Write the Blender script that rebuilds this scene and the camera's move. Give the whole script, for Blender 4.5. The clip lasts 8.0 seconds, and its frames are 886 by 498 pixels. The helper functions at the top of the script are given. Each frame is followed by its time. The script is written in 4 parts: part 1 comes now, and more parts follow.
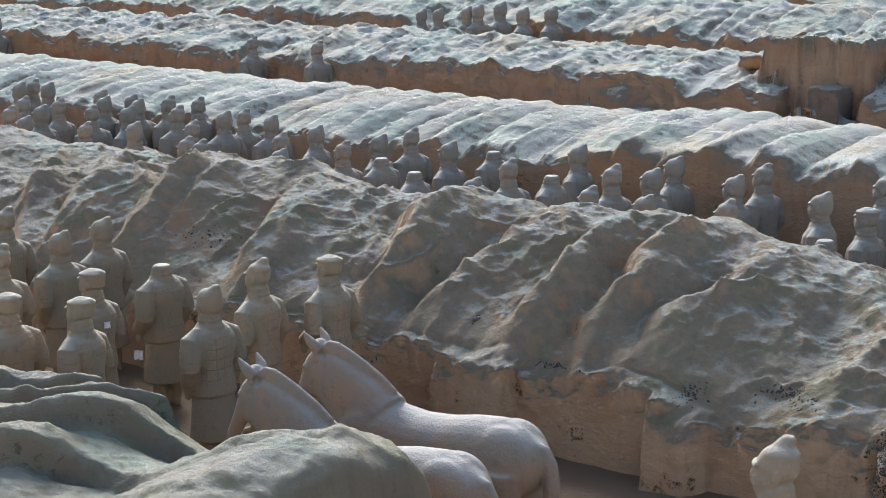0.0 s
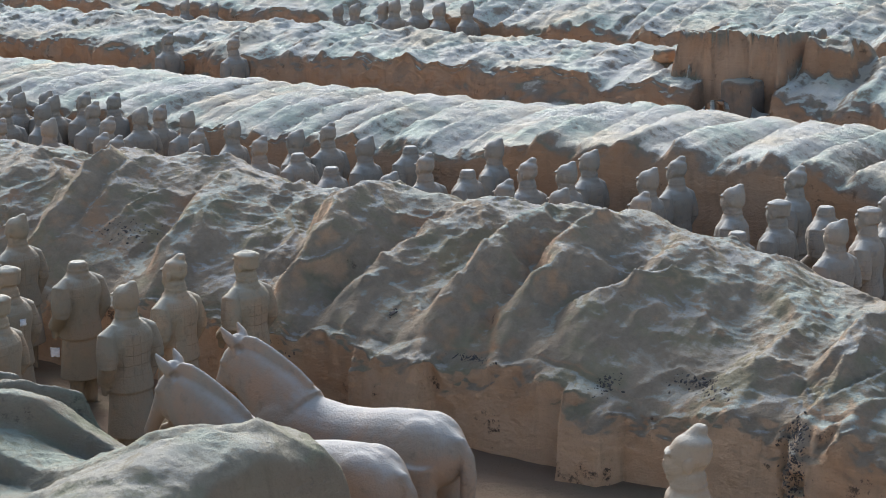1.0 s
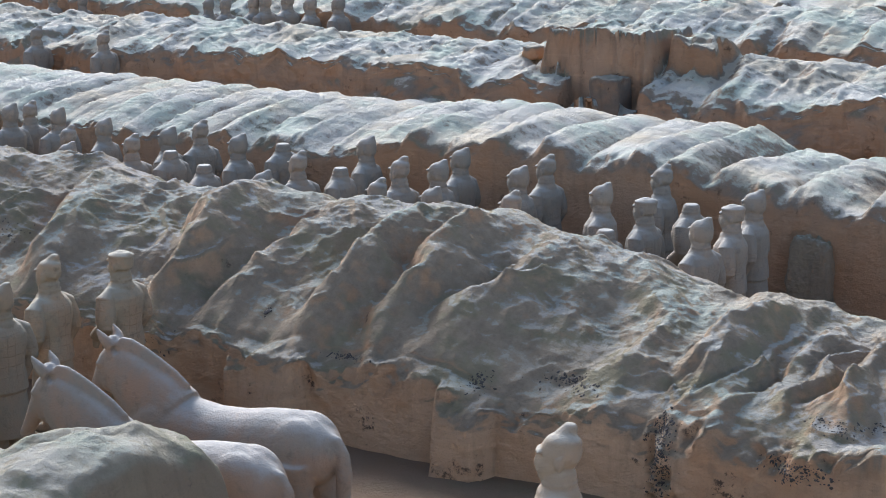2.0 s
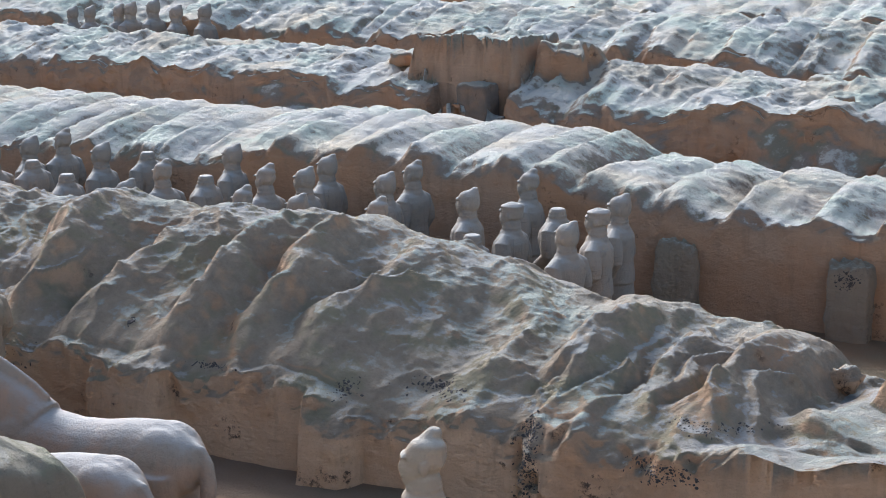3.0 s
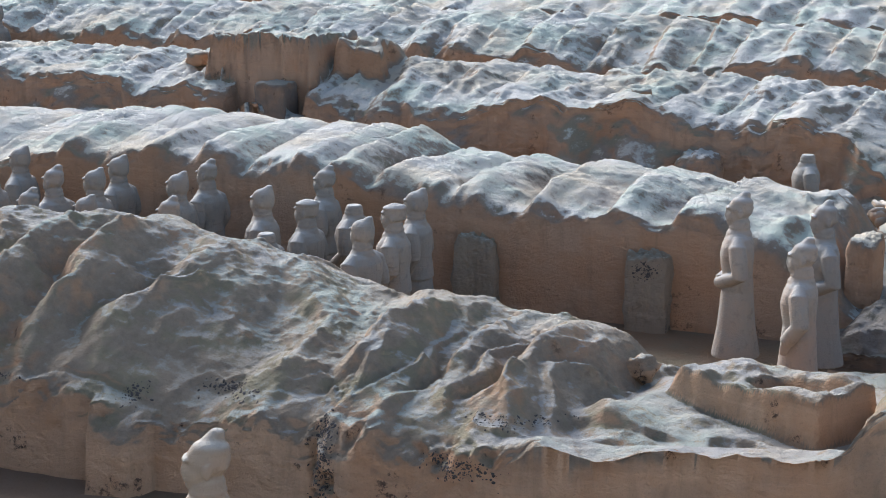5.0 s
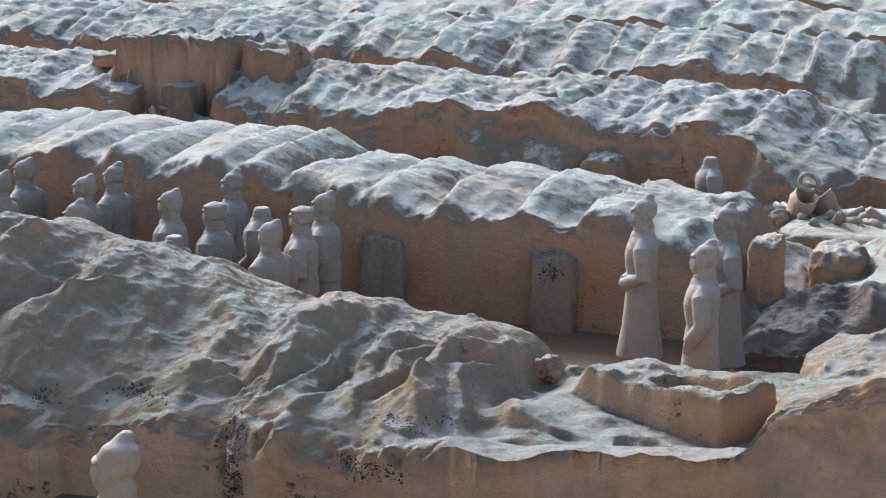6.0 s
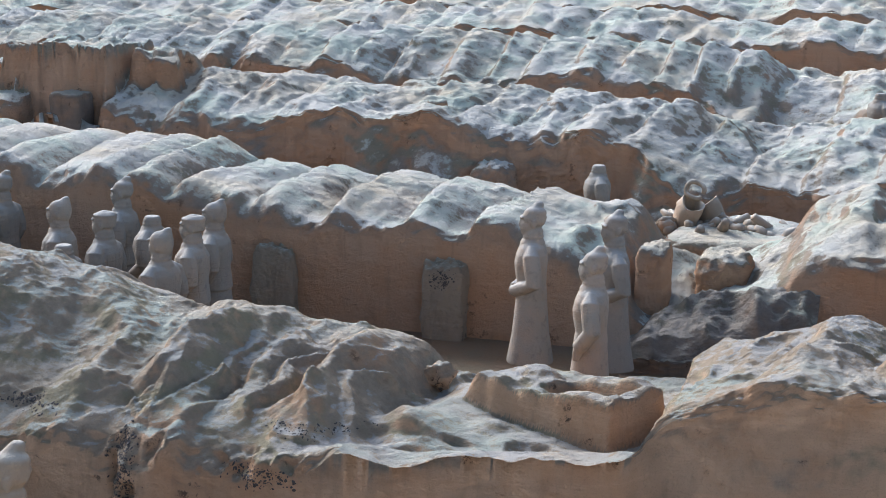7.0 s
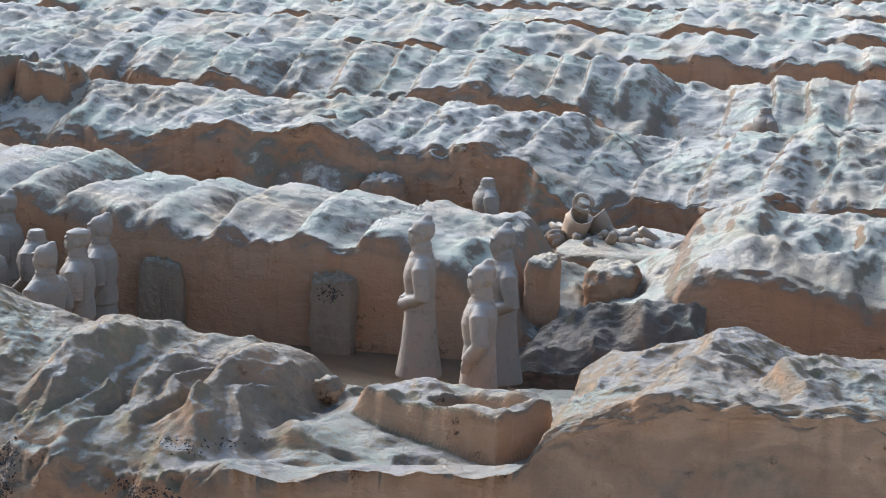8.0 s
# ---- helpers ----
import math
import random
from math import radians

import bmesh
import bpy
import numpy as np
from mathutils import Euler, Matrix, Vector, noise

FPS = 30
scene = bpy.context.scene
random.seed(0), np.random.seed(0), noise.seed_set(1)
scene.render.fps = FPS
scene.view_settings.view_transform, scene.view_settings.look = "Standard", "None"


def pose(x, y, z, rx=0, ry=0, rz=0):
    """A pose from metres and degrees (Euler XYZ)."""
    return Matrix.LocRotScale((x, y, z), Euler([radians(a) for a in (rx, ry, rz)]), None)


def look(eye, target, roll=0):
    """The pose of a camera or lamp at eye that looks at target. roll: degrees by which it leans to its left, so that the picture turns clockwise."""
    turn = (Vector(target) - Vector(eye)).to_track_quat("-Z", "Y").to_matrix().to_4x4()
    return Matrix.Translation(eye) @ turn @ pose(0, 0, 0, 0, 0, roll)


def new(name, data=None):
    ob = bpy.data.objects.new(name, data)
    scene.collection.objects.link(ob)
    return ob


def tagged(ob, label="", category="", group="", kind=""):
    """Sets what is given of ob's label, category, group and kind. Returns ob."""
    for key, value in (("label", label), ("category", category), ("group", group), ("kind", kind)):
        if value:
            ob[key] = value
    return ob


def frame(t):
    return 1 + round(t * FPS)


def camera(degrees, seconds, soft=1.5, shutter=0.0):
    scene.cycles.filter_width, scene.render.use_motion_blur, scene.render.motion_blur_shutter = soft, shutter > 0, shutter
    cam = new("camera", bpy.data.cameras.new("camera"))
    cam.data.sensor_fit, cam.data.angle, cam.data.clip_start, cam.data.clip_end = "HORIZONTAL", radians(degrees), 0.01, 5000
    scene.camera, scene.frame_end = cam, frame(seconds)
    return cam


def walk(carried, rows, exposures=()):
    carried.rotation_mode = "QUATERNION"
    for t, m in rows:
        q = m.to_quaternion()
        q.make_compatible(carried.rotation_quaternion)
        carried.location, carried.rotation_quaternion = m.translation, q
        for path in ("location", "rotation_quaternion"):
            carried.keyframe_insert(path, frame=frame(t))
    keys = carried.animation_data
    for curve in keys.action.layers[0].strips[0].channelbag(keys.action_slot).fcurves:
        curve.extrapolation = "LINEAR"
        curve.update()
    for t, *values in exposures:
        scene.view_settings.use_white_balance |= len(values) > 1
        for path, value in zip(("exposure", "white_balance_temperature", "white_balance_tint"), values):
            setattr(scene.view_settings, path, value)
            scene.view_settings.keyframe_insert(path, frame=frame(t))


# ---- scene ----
cam = camera(26.73, 8.0, soft=0.9, shutter=0.1)


def shot(x, y, z, yaw, pitch, roll):
    """Camera pose from its eye, heading (to the left of +y), tilt and lean in degrees."""
    w, p = radians(yaw), radians(pitch)
    ahead = Vector((-math.sin(w) * math.cos(p), math.cos(w) * math.cos(p), math.sin(p)))
    eye = Vector((x, y, z))
    return look(eye, eye + ahead, roll)


PATH = [
    (0.0, shot(-0.000, 0.000, 5.800, 39.000, -12.324, -1.069)),
    (0.5, shot(0.014, -0.002, 5.789, 37.822, -12.402, -1.020)),
    (1.0, shot(0.087, -0.060, 5.816, 36.475, -12.531, -0.981)),
    (2.5, shot(0.212, -0.307, 6.010, 30.248, -12.883, -0.041)),
    (3.0, shot(0.224, -0.152, 5.919, 28.437, -12.642, -0.106)),
    (3.5, shot(0.229, 0.020, 5.833, 26.838, -12.496, -0.284)),
    (4.0, shot(0.238, 0.150, 5.792, 25.338, -12.497, -0.350)),
    (4.5, shot(0.260, 0.237, 5.766, 23.963, -12.516, -0.329)),
    (6.0, shot(0.338, 0.085, 5.816, 19.724, -12.500, 0.315)),
    (6.5, shot(0.358, 0.002, 5.827, 18.022, -12.365, 0.536)),
    (7.0, shot(0.363, -0.012, 5.838, 16.281, -12.228, 0.836)),
    (7.5, shot(0.365, 0.010, 5.833, 14.548, -12.021, 1.145)),
    (8.0, shot(0.381, 0.037, 5.829, 12.877, -11.757, 1.403)),
]
walk(cam, PATH, [(0.0, 0.82, 6560, 10), (1.2, 0.82, 6500, 10), (2.4, 0.88, 6300, 13), (6.0, 0.83, 6280, 13), (8.0, 0.78, 6270, 13)])

# ---------------------------------------------------------------- light
# open sky and a soft sun stand in for roof lights over the hall
world = bpy.data.worlds.new("sky")
scene.world = world
world.use_nodes = True
wn = world.node_tree.nodes
sky = wn.new("ShaderNodeTexSky")
sky.sky_type, sky.sun_disc = "NISHITA", False
sky.sun_elevation, sky.sun_rotation = radians(29), radians(-48)
sky.air_density, sky.dust_density, sky.ozone_density = 1.0, 2.4, 1.0
wn["Background"].inputs["Strength"].default_value = 0.15
world.node_tree.links.new(sky.outputs["Color"], wn["Background"].inputs["Color"])

sun = new("sun", bpy.data.lights.new("sun", "SUN"))
sun.data.energy, sun.data.angle, sun.data.color = 3.9, radians(24), (0.91, 0.935, 1.0)
sun.matrix_world = look((-26.5, 24, 20), (0, 0, 0))


# ---------------------------------------------------------------- noise
def lattice(ix, iy, seed):
    h = (ix * 374761393 + iy * 668265263 + seed * 974634777) & 0xFFFFFFFF
    h = ((h ^ (h >> 13)) * 1274126177) & 0xFFFFFFFF
    h = h ^ (h >> 16)
    return (h & 0xFFFF) / 65535.0


def value_noise(x, y, seed=0):
    """Smooth noise between -1 and 1 on arrays."""
    x, y = np.broadcast_arrays(np.asarray(x, float), np.asarray(y, float))
    ix, iy = np.floor(x).astype(np.int64), np.floor(y).astype(np.int64)
    fx, fy = x - ix, y - iy
    fx, fy = fx * fx * fx * (fx * (fx * 6 - 15) + 10), fy * fy * fy * (fy * (fy * 6 - 15) + 10)
    a, b = lattice(ix, iy, seed), lattice(ix + 1, iy, seed)
    c, d = lattice(ix, iy + 1, seed), lattice(ix + 1, iy + 1, seed)
    return 2 * ((a * (1 - fx) + b * fx) * (1 - fy) + (c * (1 - fx) + d * fx) * fy) - 1


def fbm(x, y, octaves=4, seed=0, gain=0.5):
    total, amp = 0, 1.0
    for k in range(octaves):
        c, s = math.cos(0.6 * k), math.sin(0.6 * k)
        total = total + amp * value_noise((x * c - y * s) * 2 ** k + 17.3 * k, (x * s + y * c) * 2 ** k, seed + 11 * k)
        amp *= gain
    return total


def ridged(x, y, octaves=3, seed=0):
    """Sharp crests and round hollows, 0 to about 1.7."""
    total, amp = 0, 1.0
    for k in range(octaves):
        total = total + amp * (1.1 - np.sqrt(value_noise(x * 2 ** k, y * 2 ** k, seed + 7 * k) ** 2 + 0.014)) ** 2
        amp *= 0.45
    return total


def crags(x, y, seed, scale=1.0, octaves=6):
    """Broken crust: warped crests with sharp edges, each finer set about half as deep; around zero."""
    wx = x + 0.16 / scale * value_noise(x * 1.7 * scale, y * 1.7 * scale, seed + 1) + 0.05 / scale * value_noise(x * 5.1 * scale, y * 5.1 * scale, seed + 2)
    wy = y + 0.16 / scale * value_noise(x * 1.7 * scale + 9, y * 1.7 * scale, seed + 3) + 0.05 / scale * value_noise(x * 5.1 * scale, y * 5.1 * scale + 7, seed + 4)
    total, amp, k, keep = 0, 1.0, 1.3 * scale, 1.0
    for n in range(octaves):
        c, s = math.cos(0.5 + 0.9 * n), math.sin(0.5 + 0.9 * n)
        v = 0.55 - np.abs(value_noise((wx * c - wy * s) * k, (wx * s + wy * c) * k, seed + 5 * n + 5)) ** 0.8
        total = total + amp * v * keep
        keep = np.clip(0.75 + 0.7 * v, 0.25, 1.2)
        amp, k = amp * 0.56, k * 2.07
    return total


# ---------------------------------------------------------------- materials
def material(name):
    m = bpy.data.materials.new(name)
    m.use_nodes = True
    return m, m.node_tree.nodes, m.node_tree.links, m.node_tree.nodes["Principled BSDF"]


def tex_noise(n, l, coord, scale, detail=6.0, rough=0.6, stretch=None):
    node = n.new("ShaderNodeTexNoise")
    node.inputs["Scale"].default_value = scale
    node.inputs["Detail"].default_value = detail
    node.inputs["Roughness"].default_value = rough
    if stretch:
        mp = n.new("ShaderNodeMapping")
        mp.inputs["Scale"].default_value = stretch
        l.new(coord, mp.inputs["Vector"])
        coord = mp.outputs["Vector"]
    l.new(coord, node.inputs["Vector"])
    return node.outputs["Fac"]


def span(n, l, value, low, high, to_low=0.0, to_high=1.0):
    node = n.new("ShaderNodeMapRange")
    node.interpolation_type = "SMOOTHSTEP"
    for k, v in zip(("From Min", "From Max", "To Min", "To Max"), (low, high, to_low, to_high)):
        node.inputs[k].default_value = v
    l.new(value, node.inputs["Value"])
    return node.outputs["Result"]


def mix(n, l, fac, a, b):
    node = n.new("ShaderNodeMix")
    node.data_type = "RGBA"
    for key, v in ((0, fac), (6, a), (7, b)):
        if isinstance(v, (tuple, float, int)):
            node.inputs[key].default_value = (*v, 1) if isinstance(v, tuple) else v
        else:
            l.new(v, node.inputs[key])
    return node.outputs[2]


def calc(n, l, op, a, b=0.0):
    node = n.new("ShaderNodeMath")
    node.operation = op
    for k, v in enumerate((a, b)):
        if isinstance(v, (float, int)):
            node.inputs[k].default_value = v
        else:
            l.new(v, node.inputs[k])
    return node.outputs[0]


def relief(n, l, height, bsdf, strength, distance):
    node = n.new("ShaderNodeBump")
    node.inputs["Strength"].default_value = strength
    node.inputs["Distance"].default_value = distance
    l.new(height, node.inputs["Height"])
    l.new(node.outputs["Normal"], bsdf.inputs["Normal"])


def earth_material(name, dust, slope, wall, rust, char=0.5, dust_from=0.70, dust_to=0.86):
    """Rammed earth: pale dust lies on what faces up, bare clay shows on the steep faces."""
    m, n, l, bsdf = material(name)
    geo = n.new("ShaderNodeNewGeometry")
    pos = geo.outputs["Position"]
    up = n.new("ShaderNodeSeparateXYZ")
    l.new(geo.outputs["Normal"], up.inputs[0])
    big = tex_noise(n, l, pos, 0.55, 5, 0.6)
    mid = tex_noise(n, l, pos, 2.3, 7, 0.62)
    fine = tex_noise(n, l, pos, 10, 12, 0.74)
    grit = tex_noise(n, l, pos, 60, 4, 0.6)
    streak = tex_noise(n, l, pos, 3.0, 5, 0.6, (2.5, 2.5, 0.35))
    layer = tex_noise(n, l, pos, 2.0, 5, 0.65, (0.5, 0.5, 7.0))
    # bare clay, with rust-coloured patches, faint ramming layers and streaks
    clay = mix(n, l, span(n, l, big, 0.42, 0.62), wall, rust)
    clay = mix(n, l, span(n, l, streak, 0.5, 0.75, 0, 0.5), clay, tuple(c * 0.62 for c in wall))
    clay = mix(n, l, span(n, l, layer, 0.5, 0.7, 0, 0.25), clay, tuple(c * 1.25 for c in wall))
    # grey crust on the slopes
    lean = calc(n, l, "ADD", up.outputs["Z"], calc(n, l, "MULTIPLY", calc(n, l, "SUBTRACT", mid, 0.5), 0.7))
    crust = mix(n, l, span(n, l, fine, 0.35, 0.68), tuple(c * 1.06 for c in slope), tuple(c * 0.84 for c in slope))
    moss = tex_noise(n, l, pos, 1.4, 6, 0.65)
    crust = mix(n, l, span(n, l, moss, 0.47, 0.62, 0, 0.8), crust, tuple(c * k for c, k in zip(slope, (0.80, 0.90, 0.80))))
    colour = mix(n, l, span(n, l, lean, 0.34, 0.66), clay, crust)
    # breaks where the red clay under the crust is laid bare
    broken = calc(n, l, "MULTIPLY", span(n, l, tex_noise(n, l, pos, 1.15, 6, 0.66), 0.54, 0.68), span(n, l, up.outputs["Z"], 0.97, 0.82))
    colour = mix(n, l, calc(n, l, "MULTIPLY", broken, 0.7), colour, rust)
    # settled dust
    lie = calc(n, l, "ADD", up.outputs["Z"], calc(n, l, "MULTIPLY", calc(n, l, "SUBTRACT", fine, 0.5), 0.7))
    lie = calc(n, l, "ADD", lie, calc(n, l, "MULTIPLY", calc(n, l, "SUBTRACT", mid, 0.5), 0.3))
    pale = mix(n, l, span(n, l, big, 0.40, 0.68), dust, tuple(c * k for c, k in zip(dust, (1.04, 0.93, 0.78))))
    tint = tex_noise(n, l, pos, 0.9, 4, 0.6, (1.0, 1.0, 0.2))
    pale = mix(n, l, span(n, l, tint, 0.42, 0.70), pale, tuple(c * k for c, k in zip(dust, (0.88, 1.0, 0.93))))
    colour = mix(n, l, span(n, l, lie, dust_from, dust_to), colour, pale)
    # charred specks
    spots = calc(n, l, "MULTIPLY", span(n, l, mid, 0.585, 0.65), span(n, l, fine, 0.50, 0.58))
    steep = span(n, l, up.outputs["Z"], 0.75, 0.35)
    colour = mix(n, l, calc(n, l, "MULTIPLY", calc(n, l, "MULTIPLY", spots, steep), char), colour, (0.03, 0.028, 0.028))
    colour = mix(n, l, span(n, l, grit, 0.5, 0.72, 0, 0.18), colour, tuple(c * 0.5 for c in slope))
    l.new(colour, bsdf.inputs["Base Color"])
    bsdf.inputs["Roughness"].default_value = 0.95
    bsdf.inputs["Specular IOR Level"].default_value = 0.15
    # crumbs, sharp small crests and a little swell
    edge = calc(n, l, "ABSOLUTE", calc(n, l, "SUBTRACT", tex_noise(n, l, pos, 4.5, 9, 0.68, (1.0, 0.7, 1.3)), 0.5))
    h = calc(n, l, "ADD", calc(n, l, "MULTIPLY", fine, 1.0), calc(n, l, "MULTIPLY", mid, 0.3))
    h = calc(n, l, "SUBTRACT", h, calc(n, l, "MULTIPLY", edge, 1.5))
    # the cut faces are smoother than the weathered tops
    h = calc(n, l, "MULTIPLY", h, span(n, l, up.outputs["Z"], 0.0, 0.35, 0.5, 1.0))
    relief(n, l, h, bsdf, 1.0, 0.12)
    return m


def clay_material(name, base, tint, dust, plates=0.0, speckle=0.4):
    """Fired clay with dust on the upper faces; plates: depth of the armour's rows of lames."""
    m, n, l, bsdf = material(name)
    tc = n.new("ShaderNodeTexCoord")
    info = n.new("ShaderNodeObjectInfo")
    shift = n.new("ShaderNodeVectorMath")
    l.new(tc.outputs["Object"], shift.inputs[0])
    l.new(info.outputs["Location"], shift.inputs[1])
    pos = shift.outputs[0]
    geo = n.new("ShaderNodeNewGeometry")
    up = n.new("ShaderNodeSeparateXYZ")
    l.new(geo.outputs["Normal"], up.inputs[0])
    big = tex_noise(n, l, pos, 3.2, 5, 0.6)
    mid = tex_noise(n, l, pos, 11, 6, 0.65)
    fine = tex_noise(n, l, pos, 55, 5, 0.65)
    colour = mix(n, l, span(n, l, big, 0.38, 0.64), base, tint)
    colour = mix(n, l, span(n, l, mid, 0.5, 0.72, 0, speckle), colour, tuple(c * 0.6 for c in base))
    tone = span(n, l, info.outputs["Random"], 0.0, 1.0, 0.0, 0.55)
    colour = mix(n, l, tone, colour, tuple(c * k for c, k in zip(base, (0.60, 0.66, 0.72))))
    lie = calc(n, l, "ADD", up.outputs["Z"], calc(n, l, "MULTIPLY", calc(n, l, "SUBTRACT", mid, 0.5), 0.6))
    colour = mix(n, l, span(n, l, lie, 0.35, 1.05, 0, 0.85), colour, dust)
    h = calc(n, l, "ADD", calc(n, l, "MULTIPLY", mid, 0.6), calc(n, l, "MULTIPLY", fine, 0.4))
    if plates:
        sep = n.new("ShaderNodeSeparateXYZ")
        l.new(tc.outputs["Object"], sep.inputs[0])
        ang = calc(n, l, "ARCTAN2", sep.outputs["Y"], sep.outputs["X"])
        warp = calc(n, l, "MULTIPLY", calc(n, l, "SUBTRACT", big, 0.5), 0.5)
        rows = calc(n, l, "MODULO", calc(n, l, "ADD", calc(n, l, "MULTIPLY", sep.outputs["Z"], 10.0), warp), 1.0)
        cols = calc(n, l, "MODULO", calc(n, l, "ADD", calc(n, l, "MULTIPLY", ang, 1.9), 20.0), 1.0)
        gap = calc(n, l, "MAXIMUM", span(n, l, rows, 0.10, 0.0), span(n, l, cols, 0.09, 0.0))
        band = calc(n, l, "MULTIPLY", span(n, l, sep.outputs["Z"], 0.82, 0.86), span(n, l, sep.outputs["Z"], 1.36, 1.32))
        gap = calc(n, l, "MULTIPLY", calc(n, l, "MULTIPLY", gap, band), span(n, l, big, 0.40, 0.60, 0.1, 1.0))
        colour = mix(n, l, calc(n, l, "MULTIPLY", gap, 0.05), colour, tuple(c * 0.4 for c in base))
        h = calc(n, l, "SUBTRACT", h, calc(n, l, "MULTIPLY", gap, plates))
    l.new(colour, bsdf.inputs["Base Color"])
    bsdf.inputs["Roughness"].default_value = 0.85
    bsdf.inputs["Specular IOR Level"].default_value = 0.25
    relief(n, l, h, bsdf, 0.8, 0.028)
    return m


def plain_material(name, colour, rough=0.8, scale=4.0):
    m, n, l, bsdf = material(name)
    geo = n.new("ShaderNodeNewGeometry")
    grain = tex_noise(n, l, geo.outputs["Position"], scale, 6, 0.6)
    l.new(mix(n, l, span(n, l, grain, 0.3, 0.7), colour, tuple(c * 0.72 for c in colour)), bsdf.inputs["Base Color"])
    bsdf.inputs["Roughness"].default_value = rough
    relief(n, l, grain, bsdf, 0.3, 0.02)
    return m


DUST, SLOPE, WALL, RUST = (0.63, 0.63, 0.575), (0.36, 0.30, 0.235), (0.48, 0.32, 0.21), (0.49, 0.285, 0.165)
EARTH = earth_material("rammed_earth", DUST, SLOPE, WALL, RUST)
# real dust, its limits set so ridge tops also carry some painted highlight
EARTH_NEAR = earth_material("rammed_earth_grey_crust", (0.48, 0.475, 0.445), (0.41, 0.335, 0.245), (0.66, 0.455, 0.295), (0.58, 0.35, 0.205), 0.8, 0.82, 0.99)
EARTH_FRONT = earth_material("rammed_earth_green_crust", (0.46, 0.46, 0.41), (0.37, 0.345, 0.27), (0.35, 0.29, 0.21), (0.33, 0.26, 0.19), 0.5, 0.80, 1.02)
CHAR_AND_HOLE = plain_material("char_and_hole_dark", (0.085, 0.075, 0.068), 0.95, 9)
CLAY = clay_material("fired_clay", (0.33, 0.26, 0.185), (0.38, 0.265, 0.175), (0.40, 0.385, 0.33), 0.0)
CLAY_ARMOUR = clay_material("fired_clay_armour", (0.30, 0.245, 0.17), (0.36, 0.25, 0.16), (0.38, 0.37, 0.305), 0.28, 0.6)
CLAY_HORSE = clay_material("fired_clay_smooth", (0.245, 0.21, 0.17), (0.30, 0.21, 0.15), (0.36, 0.36, 0.34), 0.0, 0.5)
CLAY_GREY = clay_material("fired_clay_dusty", (0.27, 0.245, 0.205), (0.31, 0.25, 0.195), (0.35, 0.355, 0.335), 0.0, 0.6)
CLAY_GREY_ARMOUR = clay_material("fired_clay_armour_dusty", (0.26, 0.235, 0.195), (0.30, 0.245, 0.19), (0.34, 0.345, 0.32), 0.28, 0.6)
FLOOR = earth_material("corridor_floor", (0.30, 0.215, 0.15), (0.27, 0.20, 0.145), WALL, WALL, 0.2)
# pale paint of the unseen walls and platform, bright to bounce light back
BOUNCE_PAINT = plain_material("hall_bounce_paint", (0.8, 0.79, 0.77), 0.9, 0.7)
# burnt earth of the charred slope; on the bay block it stands for shade
CHARRED_SHADED_EARTH = earth_material("charred_shaded_earth", (0.36, 0.335, 0.295), (0.25, 0.22, 0.185), (0.20, 0.17, 0.14), (0.33, 0.225, 0.15), 1.0)
PAPER = plain_material("white_paper", (0.75, 0.76, 0.78), 0.8, 20)


# ---------------------------------------------------------------- mesh helpers
def smooth(mesh):
    mesh.polygons.foreach_set("use_smooth", [True] * len(mesh.polygons))
    return mesh


def grid_mesh(name, verts, nx, ns, mat):
    """A sheet of nx rows by ns points."""
    idx = np.arange(nx * ns).reshape(nx, ns)
    quads = np.stack([idx[:-1, :-1], idx[1:, :-1], idx[1:, 1:], idx[:-1, 1:]], -1).reshape(-1, 4)
    mesh = bpy.data.meshes.new(name)
    mesh.vertices.add(nx * ns)
    mesh.vertices.foreach_set("co", verts.reshape(-1).astype(np.float32))
    mesh.loops.add(quads.size)
    mesh.loops.foreach_set("vertex_index", quads.reshape(-1).astype(np.int32))
    mesh.polygons.add(len(quads))
    mesh.polygons.foreach_set("loop_start", np.arange(0, quads.size, 4, dtype=np.int32))
    mesh.update(calc_edges=True)
    mesh.materials.append(mat)
    return smooth(mesh)


def part(name, bm, mat, parent, label=""):
    mesh = bpy.data.meshes.new(name)
    bmesh.ops.recalc_face_normals(bm, faces=bm.faces)
    bm.to_mesh(mesh)
    bm.free()
    mesh.materials.append(mat)
    ob = new(name, smooth(mesh))
    ob.parent = parent
    return tagged(ob, label)


def sstep(a, b, x):
    t = np.clip((x - a) / (b - a), 0, 1)
    return t * t * (3 - 2 * t)


def bump_at(x, c, w):
    return np.exp(-((x - c) / w) ** 2)


